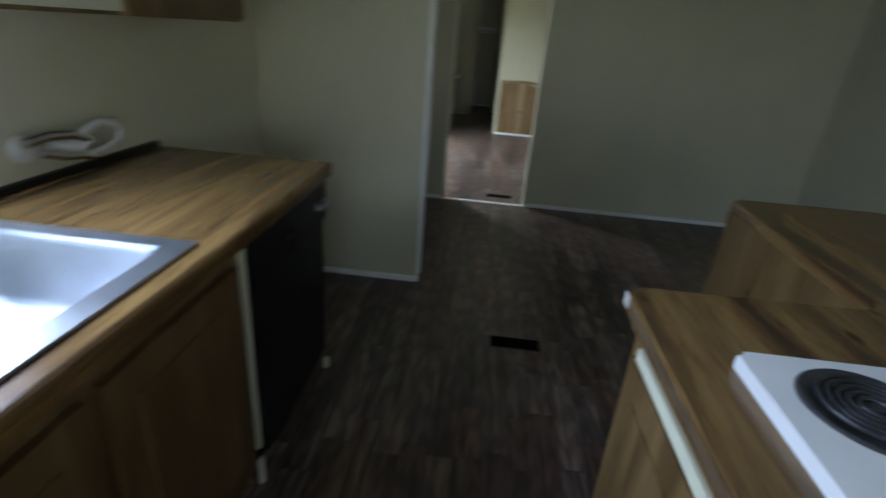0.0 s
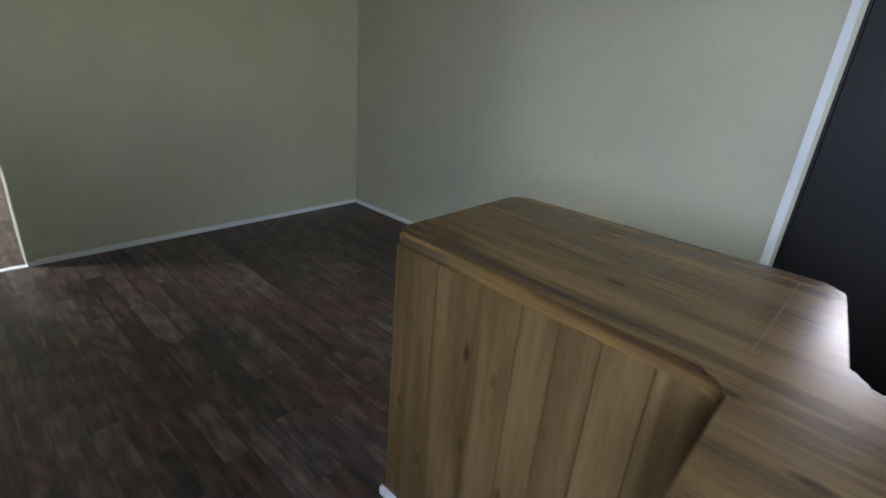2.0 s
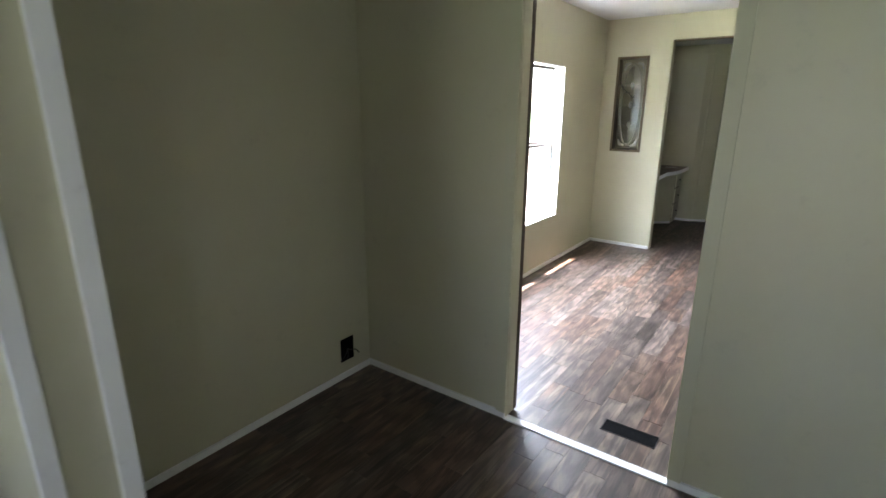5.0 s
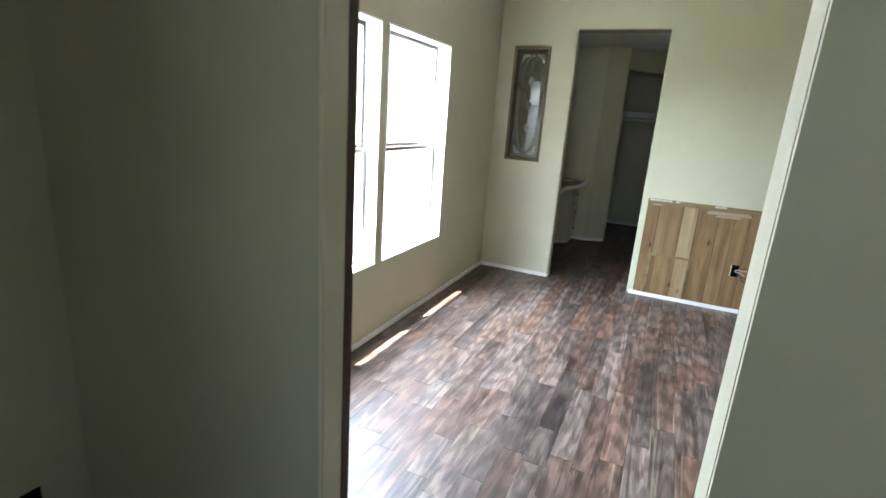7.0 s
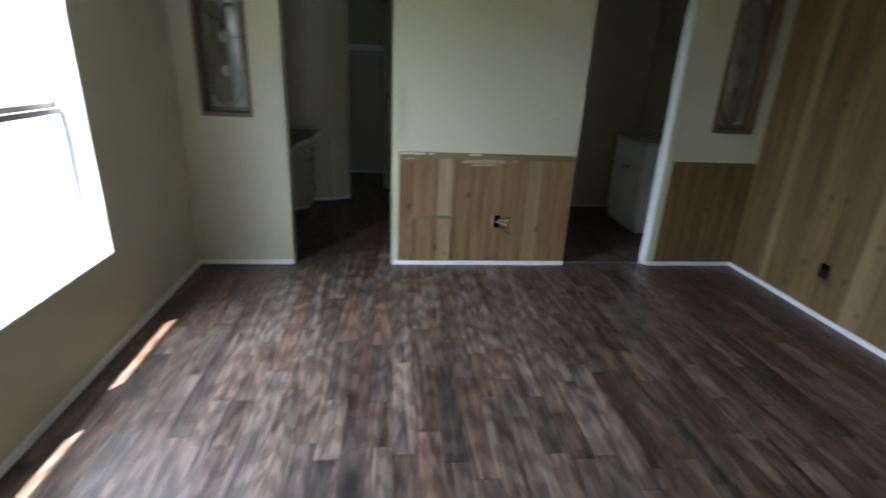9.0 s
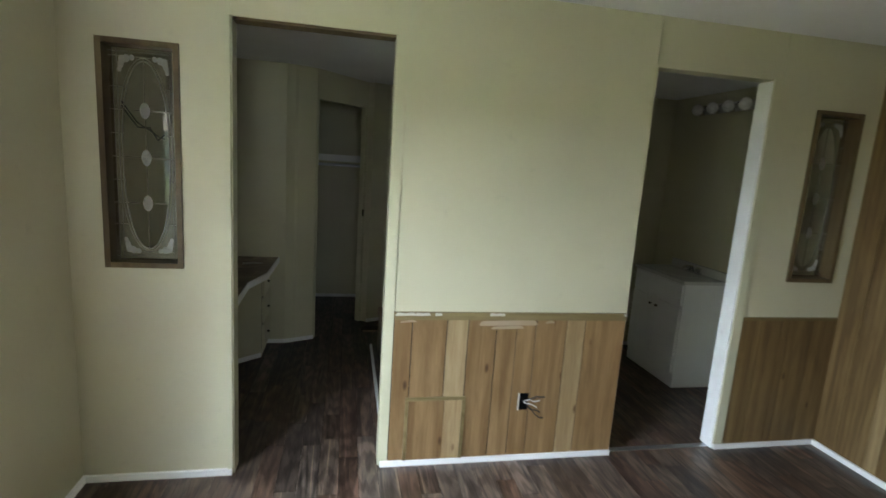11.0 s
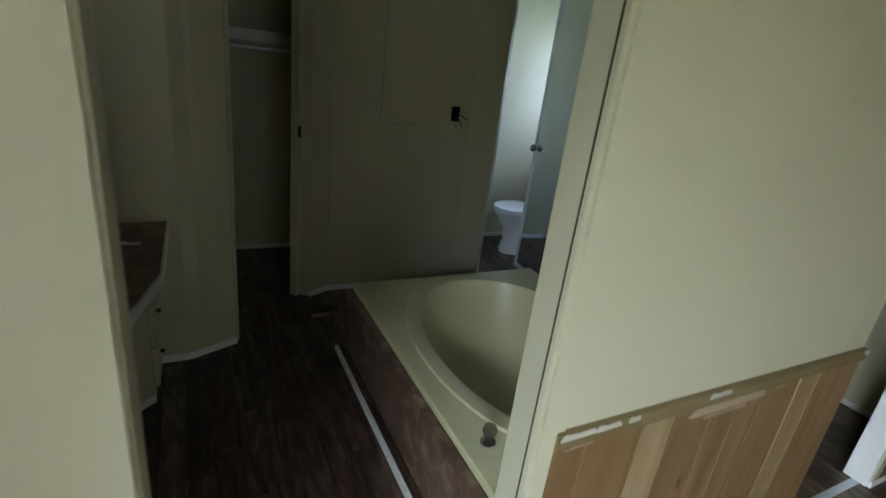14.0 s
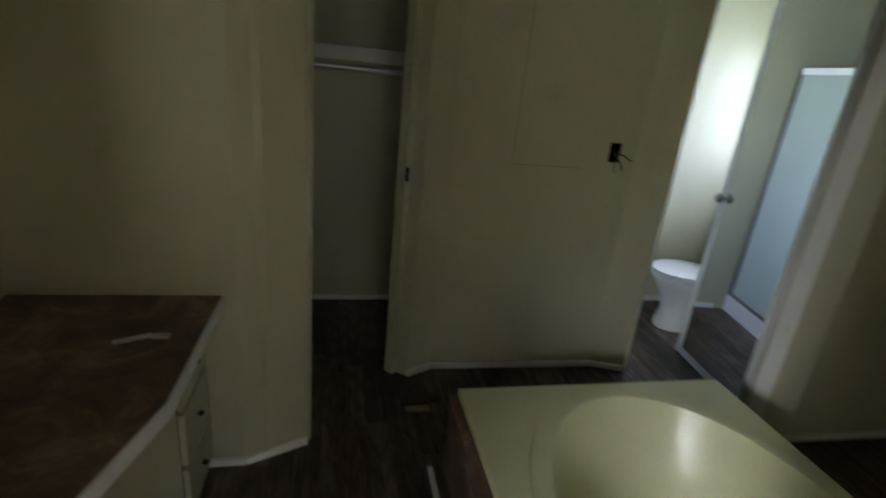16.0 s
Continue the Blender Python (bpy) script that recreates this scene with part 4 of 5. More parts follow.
basin(0.465, 0.825)
basin(0.075, 0.435)
bm = B()
rx0, rx1, ry0, ry1 = -0.945, -0.405, 0.03, 0.875
for a, b, c, d in ((rx0, -0.907, ry0, ry1), (-0.453, rx1, ry0, ry1), (-0.907, -0.453, ry0, 0.068), (-0.907, -0.453, 0.832, ry1), (-0.907, -0.453, 0.442, 0.458)):
    box(bm, a, b, c, d, 0.9052, 0.9125)
bmesh.ops.remove_doubles(bm, verts=bm.verts, dist=0.0001)
part("rim", bm, M_STEEL, sink, "flat steel rim")

cabl = thing("base_cabinet", (-0.73, 0.1, 0), "oak base cabinet under the sink", "kitchen cabinet")
part("body", slab(B(), (-0.41, -1.2), (-0.41, 1.035), 0.02, 0.09, 0.863), M_OAK, cabl)
part("end_panel", box(B(), XL + 0.002, -0.4305, 1.02, 1.035, 0.004, 0.863), M_OAK, cabl)
part("toe_kick", box(B(), -0.50, -0.48, -1.2, 1.03, 0.002, 0.089), M_DARKDOOR, cabl)
for y0, y1 in ((0.54, 1.00), (0.04, 0.50), (-0.46, 0.0), (-0.96, -0.50)):
    d = part("door", soft(box(B(), -0.4095, -0.392, y0, y1, 0.13, 0.79), 0.006), M_OAK, cabl)
    part("raised_panel", soft(box(B(), -0.3915, -0.387, y0 + 0.07, y1 - 0.07, 0.20, 0.72), 0.004), M_OAK, d)

dw = thing("dishwasher", (-0.68, 1.36, 0), "black built-in dishwasher under the worktop", "dishwasher")
part("body", box(B(), XL + 0.003, -0.425, 1.065, 1.645, 0.06, 0.862), M_BLACKM, dw)
part("door", soft(box(B(), -0.424, -0.385, 1.072, 1.642, 0.12, 0.70), 0.006), M_BLACK, dw)
part("control_panel", soft(box(B(), -0.424, -0.370, 1.072, 1.642, 0.705, 0.858), 0.008), M_BLACK, dw)
part("latch", soft(box(B(), -0.3695, -0.350, 1.53, 1.62, 0.765, 0.785), 0.003), M_STEEL, dw, "chrome latch handle")
part("knob", lathe(B(), [(0.02, 0), (0.02, 0.012), (0.016, 0.016)], (-0.365, 1.24, 0.78), 16), M_BLACK, dw)
part("side_strip", soft(box(B(), -0.410, -0.395, 1.040, 1.056, 0.15, 0.862), 0.003), M_CREAM, dw, "pale vertical filler strip")
part("kick_plate", box(B(), -0.475, -0.455, 1.07, 1.64, 0.004, 0.11), M_BLACKM, dw)
part("foot", soft(box(B(), -0.410, -0.395, 1.040, 1.058, 0.003, 0.10), 0.003), M_CREAM, dw, "pale foot of the filler strip")
part("foot", soft(box(B(), -0.400, -0.380, 1.650, 1.668, 0.003, 0.05), 0.003), M_CREAM, dw, "pale foot of the end panel")

tap = thing("wall_tap", (XL + 0.03, 1.25, 0.990), "white and chrome wall-mounted tap with looped spout", "tap")
bm = lathe(B(), [(0.022, 0), (0.037, 0.003), (0.037, 0.010), (0.028, 0.018)], (0, 0, 0), 24)
bmesh.ops.rotate(bm, verts=bm.verts, cent=(0, 0, 0), matrix=Matrix.Rotation(radians(90), 3, "Y"))
bmesh.ops.translate(bm, verts=bm.verts, vec=(XL + 0.001, 1.125, 1.005))
part("plate", bm, M_WIREW, tap, "round white wall plate", True)
part("body", tube(B(), [(XL + 0.045, 1.09, 1.028), (XL + 0.05, 1.16, 1.036), (XL + 0.05, 1.24, 1.026), (XL + 0.05, 1.29, 1.004)], 0.016, 12), M_CHROME, tap, smooth=True)
part("spout", tube(B(), [(XL + 0.05, 1.25, 0.998), (XL + 0.055, 1.29, 1.030), (XL + 0.06, 1.34, 1.047), (XL + 0.06, 1.39, 1.040), (XL + 0.06, 1.425, 1.012), (XL + 0.06, 1.41, 0.980), (XL + 0.058, 1.36, 0.966), (XL + 0.055, 1.29, 0.962)], 0.010, 10), M_WIREW, tap, smooth=True)
part("lever", tube(B(), [(XL + 0.05, 1.13, 0.995), (XL + 0.055, 1.20, 0.972), (XL + 0.055, 1.25, 0.965), (XL + 0.06, 1.31, 0.948)], 0.011, 8), M_CHROME, tap, smooth=True)
part("stem", tube(B(), [(XL + 0.02, 1.20, 1.00), (XL + 0.05, 1.26, 0.985), (XL + 0.055, 1.30, 1.00)], 0.013, 10), M_WIREW, tap, smooth=True)

# the first door's cream colour paints in the window light that washes it out
for nm, y0, y1, mt, lab in (("wall_cabinet", 0.82, 1.245, M_CREAM, "wall cabinet above the worktop, its door painted pale for the window light on it"), ("wall_cabinet", 1.285, 1.905, M_OAK, "oak wall cabinet above the worktop")):
    c = thing(nm, (-0.9, (y0 + y1) / 2, 1.345), lab, "kitchen cabinet")
    part("body", soft(box(B(), XL + 0.001, -0.765, y0, y1, 1.345, 2.12), 0.003), M_OAK, c)
    part("door", soft(box(B(), -0.7645, -0.747, y0 + 0.012, y1 - 0.012, 1.355, 2.10), 0.006), mt, c)
filler = link("filler_panel", soft(box(B(), XL + 0.001, -0.77, 1.246, 1.284, 1.345, 2.12), 0.003), M_RAILW, None, "oak filler between the wall cabinets", "filler")

# ---- bathroom: tub ----
tub = thing("bathtub", (0.8, 8.47, 0), "almond corner garden bathtub with oval basin and brown laminate apron", "bathtub")
bm = B()
N = 48
tx0, tx1, ty0, ty1, tz = 0.322, 1.43, 7.745, 9.298, 0.36
cx, cy = (tx0 + tx1) / 2 + 0.03, (ty0 + ty1) / 2 + 0.02
rings = []


def on_rect(a):
    c, s = math.cos(a), math.sin(a)
    hx, hy = (tx1 - tx0) / 2, (ty1 - ty0) / 2
    k = min(hx / max(1e-6, abs(c)), hy / max(1e-6, abs(s)))
    return (tx0 + tx1) / 2 + c * k, (ty0 + ty1) / 2 + s * k


corner = [math.atan2(s * (ty1 - ty0), c * (tx1 - tx0)) % (2 * math.pi) for c in (1, -1) for s in (1, -1)]
angs = sorted(set([2 * math.pi * k / N for k in range(N)] + corner))


def oval(a, rx, ry, z, p=2.4, dx=0.0, dy=0.0):
    c, s = math.cos(a), math.sin(a)
    k = (abs(c / rx) ** p + abs(s / ry) ** p) ** (-1 / p)
    return cx + dx + c * k, cy + dy + s * k, z


lev = [lambda a: (*on_rect(a), tz - 0.03), lambda a: (*on_rect(a), tz - 0.004), lambda a: tuple(Vector((*on_rect(a), tz)) * 1.0)]
for f in lev[:2]:
    rings.append([bm.verts.new(f(a)) for a in angs])
rings.append([bm.verts.new(((x - cx) * 0.992 + cx, (y - cy) * 0.994 + cy, tz)) for x, y in (on_rect(a) for a in angs)])
for rx, ry, z, p in ((0.512, 0.735, tz, 2.1), (0.507, 0.730, tz + 0.010, 2.1), (0.452, 0.665, tz + 0.014, 2.1), (0.445, 0.655, tz + 0.010, 2.1), (0.43, 0.64, tz - 0.03, 2.1), (0.38, 0.57, tz - 0.15, 2.1), (0.32, 0.48, tz - 0.27, 2.1), (0.24, 0.37, tz - 0.325, 2.1), (0.12, 0.2, tz - 0.335, 2)):
    rings.append([bm.verts.new(oval(a, rx, ry, z, p)) for a in angs])
for q, s in zip(rings, rings[1:]):
    k = len(q)
    for i in range(k):
        bm.faces.new((q[i], q[(i + 1) % k], s[(i + 1) % k], s[i]))
bm.faces.new(rings[-1])
part("shell", bm, M_TUB, tub, "almond acrylic shell with raised rim", True)
part("apron", box(B(), 0.295, 0.318, 7.75, 9.295, 0.003, 0.27), M_APRON, tub, "brown marbled laminate apron")
part("apron_cap", soft(box(B(), 0.288, 0.319, 7.75, 9.30, 0.272, 0.328), 0.003), M_APRON, tub, "brown laminate edge band")
part("end_panel", box(B(), 0.32, 1.42, 9.275, 9.294, 0.003, 0.329), M_APRON, tub)
part("side_panel", box(B(), 1.40, 1.422, 7.75, 9.274, 0.003, 0.329), M_APRON, tub)
spout = part("tap_base", lathe(B(), [(0.026, 0), (0.026, 0.006), (0.016, 0.01)], (0.410, 8.08, tz), 20), M_CHROME, tub, "chrome tap base", True)
part("tap_handle", lathe(B(), [(0.012, 0.01), (0.012, 0.03), (0.02, 0.035), (0.024, 0.05), (0.02, 0.065), (0.006, 0.07)], (0.410, 8.08, tz), 12), M_TEXGLASS, tub, "clear faceted tap handle", True)

# ---- bathroom: vanity ----
van = thing("vanity", (-0.8, 8.6, 0), "built-in bathroom vanity with brown laminate top and white edge", "vanity")
VP = [(-1.098, 7.745), (-0.55, 7.745), (-0.572, 8.55), (-0.50, 8.82), (-0.495, 9.372), (-1.098, 9.372)]
part("top", prism(B(), VP, 0.665, 0.70), M_VANTOP, van, "brown mottled laminate top")
for a, b in zip(VP[1:4], VP[2:5]):
    part("edge", slab(B(), a, b, -0.008, 0.660, 0.7015), M_WHITE, van, "white edge band")
part("drawer_unit", prism(B(), [(-1.09, 8.88), (-0.82, 8.88), (-0.645, 9.03), (-0.575, 9.09), (-0.575, 9.37), (-1.09, 9.37)], 0.004, 0.664), M_WALL, van)
# thin dark sheet behind the fronts paints the shade between the drawers
part("drawer_gap_shade", box(B(), -0.5749, -0.5738, 9.095, 9.365, 0.05, 0.64), M_BROWNDARK, van, "dark sheet painted as the shade in the gaps round the drawers")
for z0, z1 in ((0.06, 0.24), (0.26, 0.44), (0.46, 0.63)):
    d = part("drawer", soft(box(B(), -0.5745, -0.556, 9.10, 9.36, z0, z1), 0.004), M_WALL, van)
    part("drawer_knob", lathe(B(), [(0.006, -0.008), (0.012, 0), (0.006, 0.008)], (-0.546, 9.23, (z0 + z1) / 2), 12), M_BRONZE, d, "dark bronze knob", True)
part("base_edge", slab(B(), (-0.82, 8.875), (-0.58, 9.08), -0.012, 0.004, 0.035), M_WHITE, van)

# stand-in shape for an unidentified small white blob at the vanity's edge
scraps = thing("white_blob", (-0.72, 9.15, 0.70), "small white blob with a stem on the vanity top", "tool")
part("blob_end", soft(box(B(), -0.62, -0.575, 9.10, 9.125, 0.7015, 0.706), 0.001, 1), M_WIREW, scraps)
part("handle", tube(B(), [(-0.62, 9.11, 0.708), (-0.70, 9.07, 0.709)], 0.007, 8), M_WIREW, scraps)

cable = thing("loose_cable", (-1.10, 8.47, 1.60), "loose black cable hanging from the bathroom wall above the vanity", "cable")
for k, dz in enumerate((0.0, -0.022)):
    part("strand", tube(B(), [(-1.096, 8.20, 1.70 + dz), (-1.075, 8.25, 1.645 + dz), (-1.06, 8.29, 1.605 + dz), (-1.06, 8.36, 1.59 + dz * 0.3), (-1.065, 8.47, 1.575 - dz * 0.6), (-1.07, 8.60, 1.545 + dz), (-1.07, 8.70, 1.535 - dz)], 0.0045), M_WIRE, cable)
part("drain", lathe(B(), [(0.034, 0.0), (0.034, 0.003), (0.026, 0.005), (0.02, 0.001)], (0.975, 8.25, 0.052), 24), M_CHROME, tub, "round chrome drain", True)

# ---- bathroom: closet ----
shelf = thing("closet_shelf", (0, 10.55, 1.52), "white closet shelf with hanging rail below", "shelf")
part("board", soft(box(B(), -0.359, 0.359, 10.46, 10.766, 1.50, 1.52), 0.002, 1), M_WHITE, shelf)
part("front_rail", soft(box(B(), -0.359, 0.359, 10.44, 10.459, 1.455, 1.52), 0.003, 1), M_WHITE, shelf)
part("rod", tube(B(), [(-0.359, 10.52, 1.42), (0.359, 10.52, 1.42)], 0.014, 12), M_STEEL, shelf, "steel hanging rail", True)
for a, b in (((-0.232, 9.46), (-0.215, 9.485)), ((0.153, 9.91), (0.175, 9.93))):
    link("trim", slab(B(), a, b, 0.05, 0.005, 1.93), M_CREAM, None, kind="structure")

latch = thing("door_latch_plate", (0.17, 9.93, 1.02), "small black latch plate on the closet door casing", "latch")
part("plate", soft(box(B(), 0.150, 0.166, 9.902, 9.914, 0.99, 1.05), 0.002, 1), M_BRONZE, latch)

link("scrap", soft(box(B(), 0.19, 0.30, 9.62, 9.66, 0.002, 0.006), 0.001, 1), M_SMEAR, None, "pale offcut lying on the bathroom floor", "offcut")
link("scrap", soft(prism(B(), rounded([(0.17, 9.665), (0.29, 9.668), (0.36, 9.70), (0.33, 9.75), (0.19, 9.73)], 0.01, 3), 0.002, 0.012), 0.003, 1), M_BROWNDARK, None, "dark crumpled offcut lying on the bathroom floor", "offcut")

for a in ((0.640, 0.643, 9.9575, 9.9600, 1.10, 2.14), (0.643, 1.06, 9.9545, 9.9570, 1.085, 1.088)):
    link("panel_seam", box(B(), *a), M_SEAM, None, kind="structure")

# ---- bathroom: washbasin cabinet ----
wb = thing("washbasin_cabinet", (2.4, 8.62, 0), "white washbasin cabinet with two doors against the bathroom wall", "washbasin")
cx0, cy0, cy1 = 2.36, 8.41, 9.0
part("body", soft(box(B(), cx0, XRT - 0.002, cy0, cy1, 0.10, 0.775), 0.003, 1), M_CABWHITE, wb)
part("plinth", soft(box(B(), cx0 + 0.01, XRT - 0.002, cy0 + 0.004, cy1 + 0.01, 0.002, 0.099), 0.003, 1), M_CABWHITE, wb)
for y0, y1 in ((cy0 + 0.01, (cy0 + cy1) / 2 - 0.002), ((cy0 + cy1) / 2 + 0.002, cy1 - 0.01)):
    d = part("door", soft(box(B(), cx0 - 0.016, cx0 - 0.001, y0, y1, 0.12, 0.60), 0.003), M_CABWHITE, wb)
    ky = y1 - 0.035 if y0 < 8.6 else y0 + 0.035
    part("door_knob", lathe(B(), [(0.006, -0.008), (0.013, 0), (0.006, 0.008)], (cx0 - 0.028, ky, 0.55), 12), M_BRONZE, d, "round dark knob", True)
part("false_front", soft(box(B(), cx0 - 0.014, cx0 - 0.001, cy0 + 0.01, cy1 - 0.01, 0.62, 0.765), 0.003), M_CABWHITE, wb)
part("basin_top", soft(box(B(), cx0 - 0.02, XRT - 0.002, cy0 - 0.012, cy1 + 0.012, 0.776, 0.80), 0.006), M_ENAMEL, wb, "white moulded basin top")
part("backsplash", soft(box(B(), XRT - 0.03, XRT - 0.003, cy0 - 0.012, cy1 + 0.012, 0.801, 0.86), 0.004), M_ENAMEL, wb)
part("bowl", lathe(B(), [(0.19, 0.001), (0.175, 0.004), (0.15, -0.0), (0.03, -0.002)], (2.50, 8.70, 0.8005), 32, 0.65, 1.0), M_ENAMEL, wb, "", True)
fc = part("tap", soft(box(B(), 2.62, 2.655, 8.63, 8.77, 0.801, 0.815), 0.004), M_CHROME, wb, "chrome two-handle tap")
for yy in (8.65, 8.75):
    part("tap_handle", lathe(B(), [(0.012, 0), (0.018, 0.015), (0.02, 0.03), (0.008, 0.036)], (2.637, yy, 0.815), 12), M_CHROME, fc, "", True)
part("tap_spout", tube(B(), [(2.637, 8.70, 0.815), (2.62, 8.70, 0.85), (2.57, 8.70, 0.855), (2.54, 8.70, 0.84)], 0.009, 10), M_CHROME, fc, "", True)

bar = thing("light_bar", (XRT - 0.03, 8.6, 1.9), "unlit bathroom light bar with round bulbs", "wall lamp")
part("plate", soft(box(B(), XRT - 0.03, XRT - 0.001, 8.35, 8.98, 1.995, 2.065), 0.005), M_CHROME, bar)
M_BULB = plain("bulb_glass", (0.8, 0.8, 0.78), 0.2)
for k in range(4):
    part("bulb", lathe(B(), [(0.012, -0.042), (0.034, -0.026), (0.043, 0), (0.034, 0.026), (0.012, 0.042)], (XRT - 0.080, 8.43 + 0.157 * k, 2.03), 16), M_BULB, bar, "white globe bulb", True)

# ---- toilet room ----
tdoor = thing("mirror_door", (1.80, 9.45, 0), "open white door with a full-length mirror into the toilet room", "door")
tdoor["kind"] = "structure"
DA, DB = Vector((1.828, 9.50)), Vector((1.885, 10.07))
dd = (DB - DA).normalized()
part("leaf", slab(B(), DB, DA, 0.034, 0.012, 1.98), M_WHITE, tdoor)
nn = Vector((-dd.y, dd.x))
ms, me_ = DA + dd * 0.02 + nn * 0.001, DB - dd * 0.05 + nn * 0.001
part("mirror", slab(B(), ms, me_, 0.003, 0.06, 1.95), M_MIRROR, tdoor, "full-length mirror")
kc = DB - dd * 0.035
for s in (1, -1):
    off = nn * (0.032 if s > 0 else -0.062)
    part("door_knob", lathe(B(), [(0.01, -0.026), (0.024, -0.014), (0.028, 0), (0.024, 0.014), (0.01, 0.026)], (kc.x + off.x, kc.y + off.y, 0.96), 16), M_CHROME, tdoor, "chrome door knob", True)
link("trim", slab(B(), (1.797, 9.434), (1.842, 9.380), -0.014, 0.005, 2.05), M_WHITE, None, kind="structure")

wc = thing("toilet", (1.93, 10.5, 0), "white porcelain toilet with closed lid", "toilet")
tx, ty = 2.06, 10.38
part("bowl", lathe(B(), [(0.10, 0.002), (0.105, 0.03), (0.085, 0.12), (0.10, 0.22), (0.155, 0.31), (0.18, 0.355), (0.178, 0.37), (0.10, 0.372)], (tx, ty, 0), 28, 1.15, 0.95), M_PORC, wc, "", True)
part("seat", lathe(B(), [(0.17, 0.373), (0.187, 0.378), (0.187, 0.392), (0.17, 0.394), (0.05, 0.394)], (tx, ty, 0), 28, 1.18, 0.97), M_PORC, wc, "", True)
part("lid", lathe(B(), [(0.17, 0.3945), (0.183, 0.397), (0.183, 0.408), (0.16, 0.415), (0.05, 0.418)], (tx, ty, 0), 28, 1.18, 0.97), M_PORC, wc, "", True)
part("pedestal", soft(box(B(), tx + 0.1, tx + 0.36, ty - 0.09, ty + 0.09, 0.002, 0.36), 0.02), M_PORC, wc, "", True)
part("tank", soft(box(B(), tx + 0.30, 2.695, ty - 0.21, ty + 0.21, 0.36, 0.72), 0.015), M_PORC, wc, "", True)
part("tank_lid", soft(box(B(), tx + 0.29, 2.697, ty - 0.22, ty + 0.22, 0.721, 0.755), 0.01), M_PORC, wc, "", True)

sh = thing("shower_stall", (0.85, 10.4, 0), "white shower stall with framed glass door", "shower")
part("tray", soft(box(B(), 0.50, 1.22, 10.03, 10.766, 0.003, 0.12), 0.01), M_ENAMEL, sh)
part("door_glass", box(B(), 1.195, 1.20, 10.06, 10.74, 0.14, 1.64), M_SHOWERPANE, sh, "opaque panel coloured as glass with the lit surround behind it")
for y0, y1, z0, z1 in ((10.04, 10.062, 0.121, 1.68), (10.738, 10.762, 0.121, 1.68), (10.063, 10.737, 1.642, 1.68), (10.063, 10.737, 0.121, 0.142)):
    part("frame_rail", soft(box(B(), 1.185, 1.21, y0, y1, z0, z1), 0.002, 1), M_ALU if z0 < 1 else M_WHITE, sh)
part("surround", box(B(), 0.50, 0.515, 10.03, 10.766, 0.121, 1.9), M_ENAMEL, sh)

# ---- outdoors ----
M_GRASS = marbled("grass", (0.055, 0.10, 0.025), (0.09, 0.16, 0.045), (0.14, 0.21, 0.075), 1.5)
structure("ground", box(B(), -400, 400, -400, 400, -0.75, -0.7), M_GRASS, "mown lawn around the house")
M_SIDING = painted("siding_blue", (0.62, 0.68, 0.74), 0.6, 0.04)
M_ROOF = plain("roof_grey", (0.18, 0.18, 0.19), 0.8)
M_BARK = plain("bark", (0.10, 0.075, 0.05), 0.9)
M_LEAF = plain("leaves", (0.085, 0.15, 0.045), 0.6, 0, 3)
# pale albedo that paints overexposed outdoor brightness onto the ground
M_PALEGROUND = plain("bright_ground", (0.45, 0.44, 0.42), 0.9)
# added ground patch, pale so the bedroom windows look blown out to white
structure("bright_ground", prism(B(), [(-16, 4.8), (-1.4, 4.8), (-1.4, 14), (-3, 20), (-7, 32), (-7, 60), (-16, 60)], -0.699, -0.68), M_PALEGROUND, "added pale ground standing in for the overexposed view from the bedroom windows")
# added strip, no known path: gives the leaded glass a bright band to reflect
structure("bright_strip", prism(B(), [(-40, -9.5), (-1.4, -9.5), (-1.4, -7.0), (-40, -7.0)], -0.699, -0.684), M_PALEGROUND, "added pale strip that brightens the reflection in the leaded glass")
house = thing("neighbour_house", (-22, 14, -0.7), "pale blue single-storey house across the yard", "house")
part("wall", box(B(), -27, -20, 2, 26, -0.69, 2.3), M_SIDING, house)
bm = B()
v = [bm.verts.new(p) for p in ((-19.5, 1.6, 2.31), (-27.5, 1.6, 2.31), (-23.5, 1.6, 4.0), (-19.5, 26.4, 2.31), (-27.5, 26.4, 2.31), (-23.5, 26.4, 4.0))]
for f in ((0, 1, 2), (5, 4, 3), (0, 2, 5, 3), (2, 1, 4, 5), (1, 0, 3, 4)):
    bm.faces.new([v[i] for i in f])
part("roof", bm, M_ROOF, house)
for yy in (5, 10, 18, 23):
    part("window", box(B(), -19.99, -19.96, yy, yy + 1.1, 0.2, 1.4), M_GLASS, house)
shed = thing("garden_shed", (-11, -31, -0.7), "pale grey shed with a low gabled roof across the lawn", "shed")
part("wall", box(B(), -13.5, -8.5, -33, -29, -0.69, 1.9), M_SIDING, shed)
bm = B()
v = [bm.verts.new(p) for p in ((-14, -28.6, 1.91), (-8, -28.6, 1.91), (-11, -28.6, 3.0), (-14, -33.4, 1.91), (-8, -33.4, 1.91), (-11, -33.4, 3.0))]
for f in ((0, 1, 2), (5, 4, 3), (0, 2, 5, 3), (2, 1, 4, 5), (1, 0, 3, 4)):
    bm.faces.new([v[i] for i in f])
part("roof", bm, M_ROOF, shed)
car = thing("parked_car", (-12.5, 13, -0.68), "silver car parked in the yard", "car")
prof = [(-2.1, 0.3), (-2.1, 0.75), (-1.3, 0.9), (-0.8, 1.35), (0.7, 1.38), (1.3, 0.95), (2.1, 0.85), (2.15, 0.3)]
bm = prism(B(), prof, -0.85, 0.85)
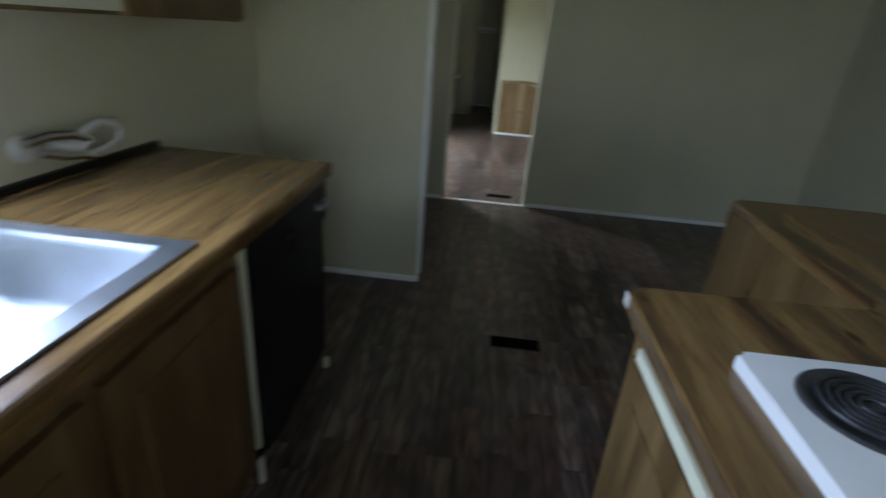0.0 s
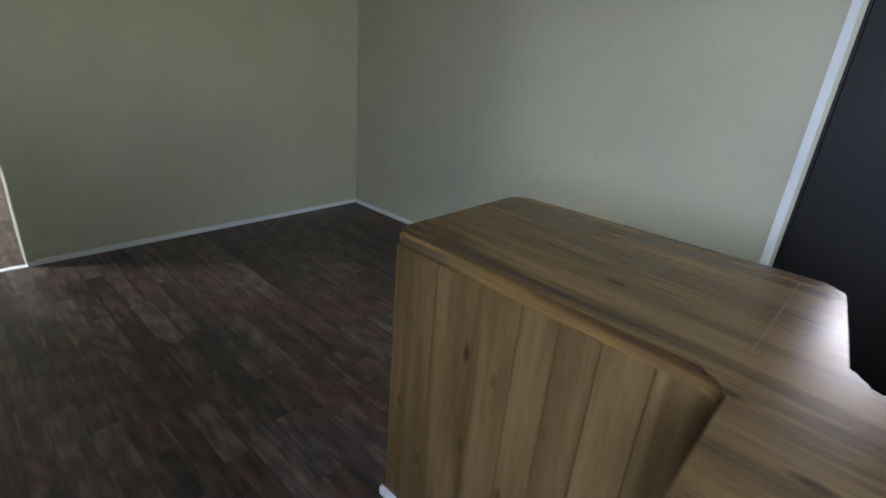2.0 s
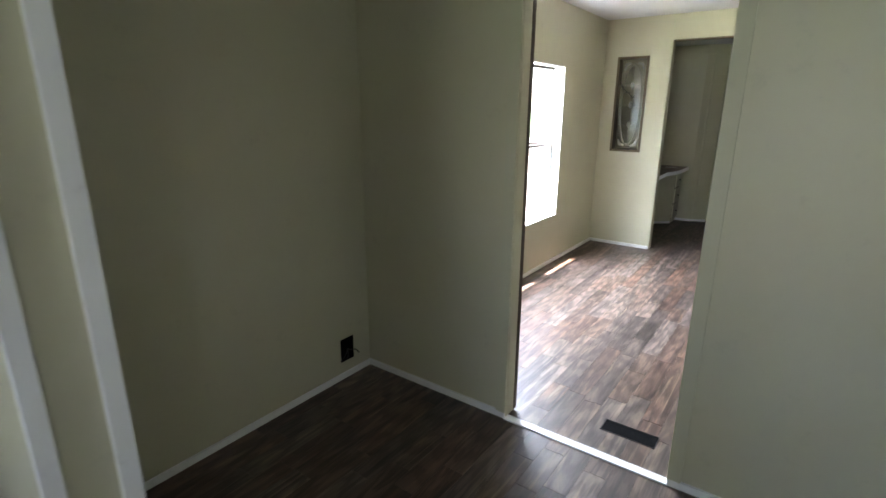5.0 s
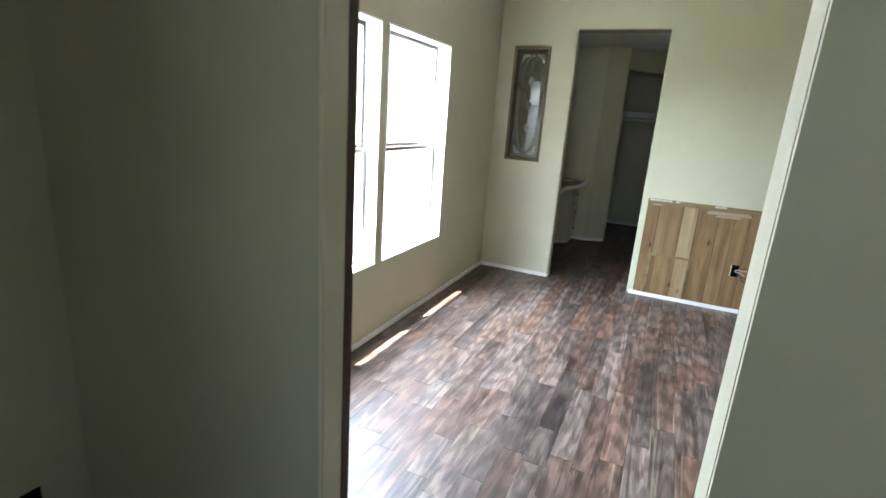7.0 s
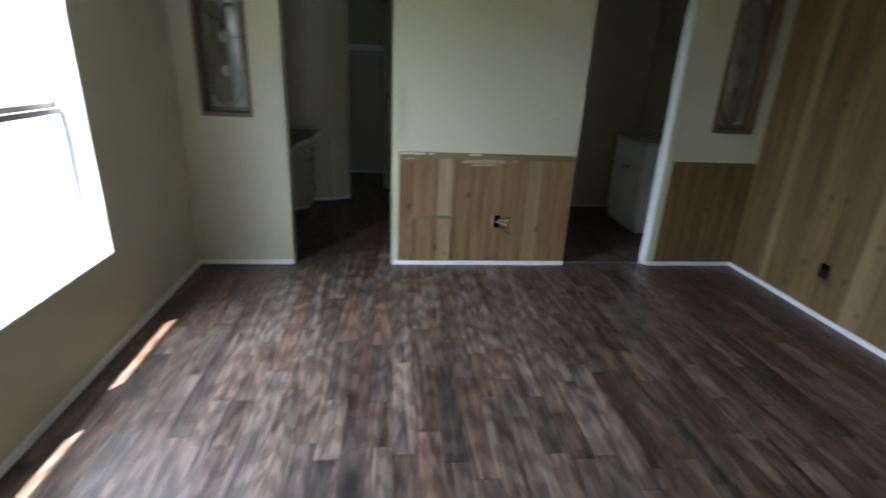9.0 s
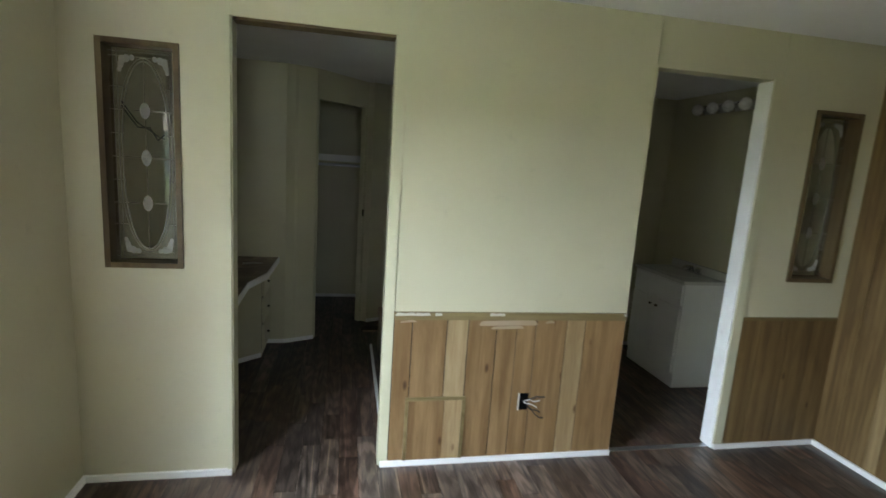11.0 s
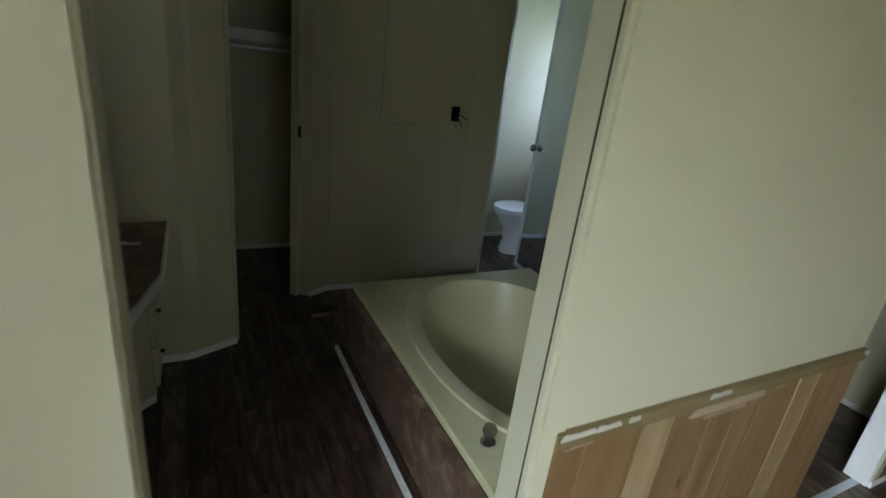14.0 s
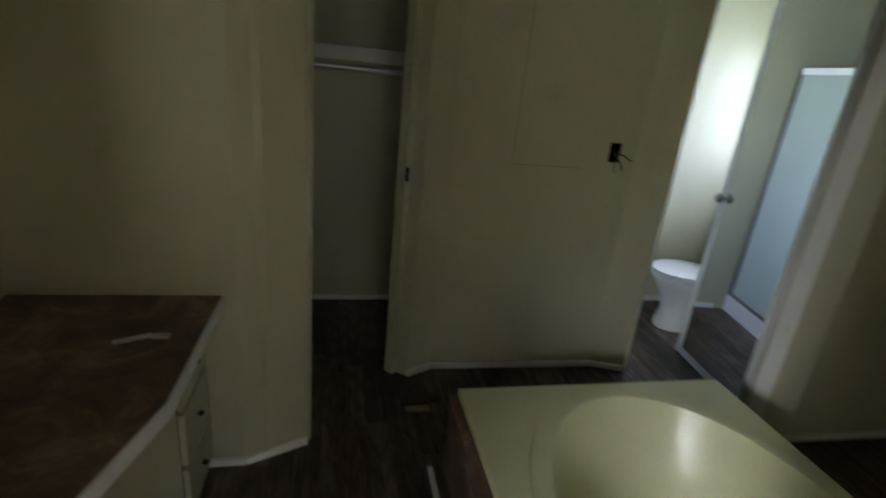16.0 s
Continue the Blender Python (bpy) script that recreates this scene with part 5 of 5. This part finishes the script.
bmesh.ops.transform(bm, matrix=Matrix(((0, 0, 1, -12.5), (1, 0, 0, 13), (0, 1, 0, -0.68), (0, 0, 0, 1))), verts=bm.verts)
M_CAR = plain("car_paint", (0.55, 0.57, 0.6), 0.25, 0.5)
part("body", soft(bm, 0.08), M_CAR, car)
for dy in (-1.35, 1.35):
    for dx in (-0.8, 0.8):
        bm = lathe(B(), [(0.2, -0.1), (0.32, -0.1), (0.32, 0.1), (0.2, 0.1)], (0, 0, 0), 20)
        bmesh.ops.rotate(bm, verts=bm.verts, cent=(0, 0, 0), matrix=Matrix.Rotation(radians(90), 3, "Y"))
        bmesh.ops.translate(bm, verts=bm.verts, vec=(-12.5 + dx, 13 + dy, -0.36))
        part("wheel", bm, M_BLACKM, car)


def tree(x, y, h, r, seed):
    rng = random.Random(seed)
    t = thing("tree", (x, y, -0.7), "leafy green yard tree", "tree", "yard trees")
    bm = B()
    lathe(bm, [(0.22, 0), (0.16, h * 0.3), (0.12, h * 0.6), (0.05, h * 0.85)], (x, y, -0.72), 10)
    for k in range(6):
        a = rng.uniform(0, 6.28)
        z0 = -0.7 + h * rng.uniform(0.4, 0.7)
        tube(bm, [(x, y, z0), (x + math.cos(a) * r * 0.5, y + math.sin(a) * r * 0.5, z0 + r * 0.4), (x + math.cos(a) * r * 0.8, y + math.sin(a) * r * 0.8, z0 + r * 0.5)], 0.05, 6)
    part("trunk", bm, M_BARK, t)
    verts, faces = [], []
    for k in range(2600):
        u = Vector((rng.gauss(0, 1), rng.gauss(0, 1), rng.gauss(0, 0.8))).normalized() * (rng.random() ** 0.4)
        lump = 1 + 0.3 * math.sin(u.x * 5 + seed) * math.cos(u.y * 4)
        c = Vector((x, y, -0.7 + h * 0.72)) + u * r * lump
        a, b = Vector((rng.gauss(0, 1), rng.gauss(0, 1), rng.gauss(0, 1))).normalized(), Vector((rng.gauss(0, 1), rng.gauss(0, 1), rng.gauss(0, 1))).normalized()
        s = rng.uniform(0.08, 0.2)
        i = len(verts)
        verts += [c + a * s, c + b * s * 0.6, c - a * s, c - b * s * 0.6]
        faces.append((i, i + 1, i + 2, i + 3))
    me = bpy.data.meshes.new("crown")
    me.from_pydata(verts, [], faces)
    me.materials.append(M_LEAF)
    ob = new("crown", me)
    ob.parent = t
    ob.matrix_parent_inverse = t.matrix_world.inverted()


for k, (x, y, h, r) in enumerate(((-19, 1, 7, 2.6), (-25, 33, 8, 3.0), (-16, -6, 7, 3.0), (-7.5, -24, 8, 2.6), (-15.0, -38, 11, 4.0), (-8.5, -40, 11, 4.0), (-13, 44, 8, 3))):
    tree(x, y, h, r, k)

panelled_wall()

# the bedroom and bathroom stand 9 cm further east than the living room's grid
bpy.context.view_layer.update()
for ob in list(scene.collection.objects):
    if ob.parent is None and ob.type in {"MESH", "EMPTY", "LIGHT"}:
        low = min((ob.matrix_world @ Vector(c)).y for c in ob.bound_box) if ob.type == "MESH" else ob.matrix_world.translation.y
        if low > 4.289 and ob.name != "floor_register.001":
            ob.location.x += 0.09

plank_floor()
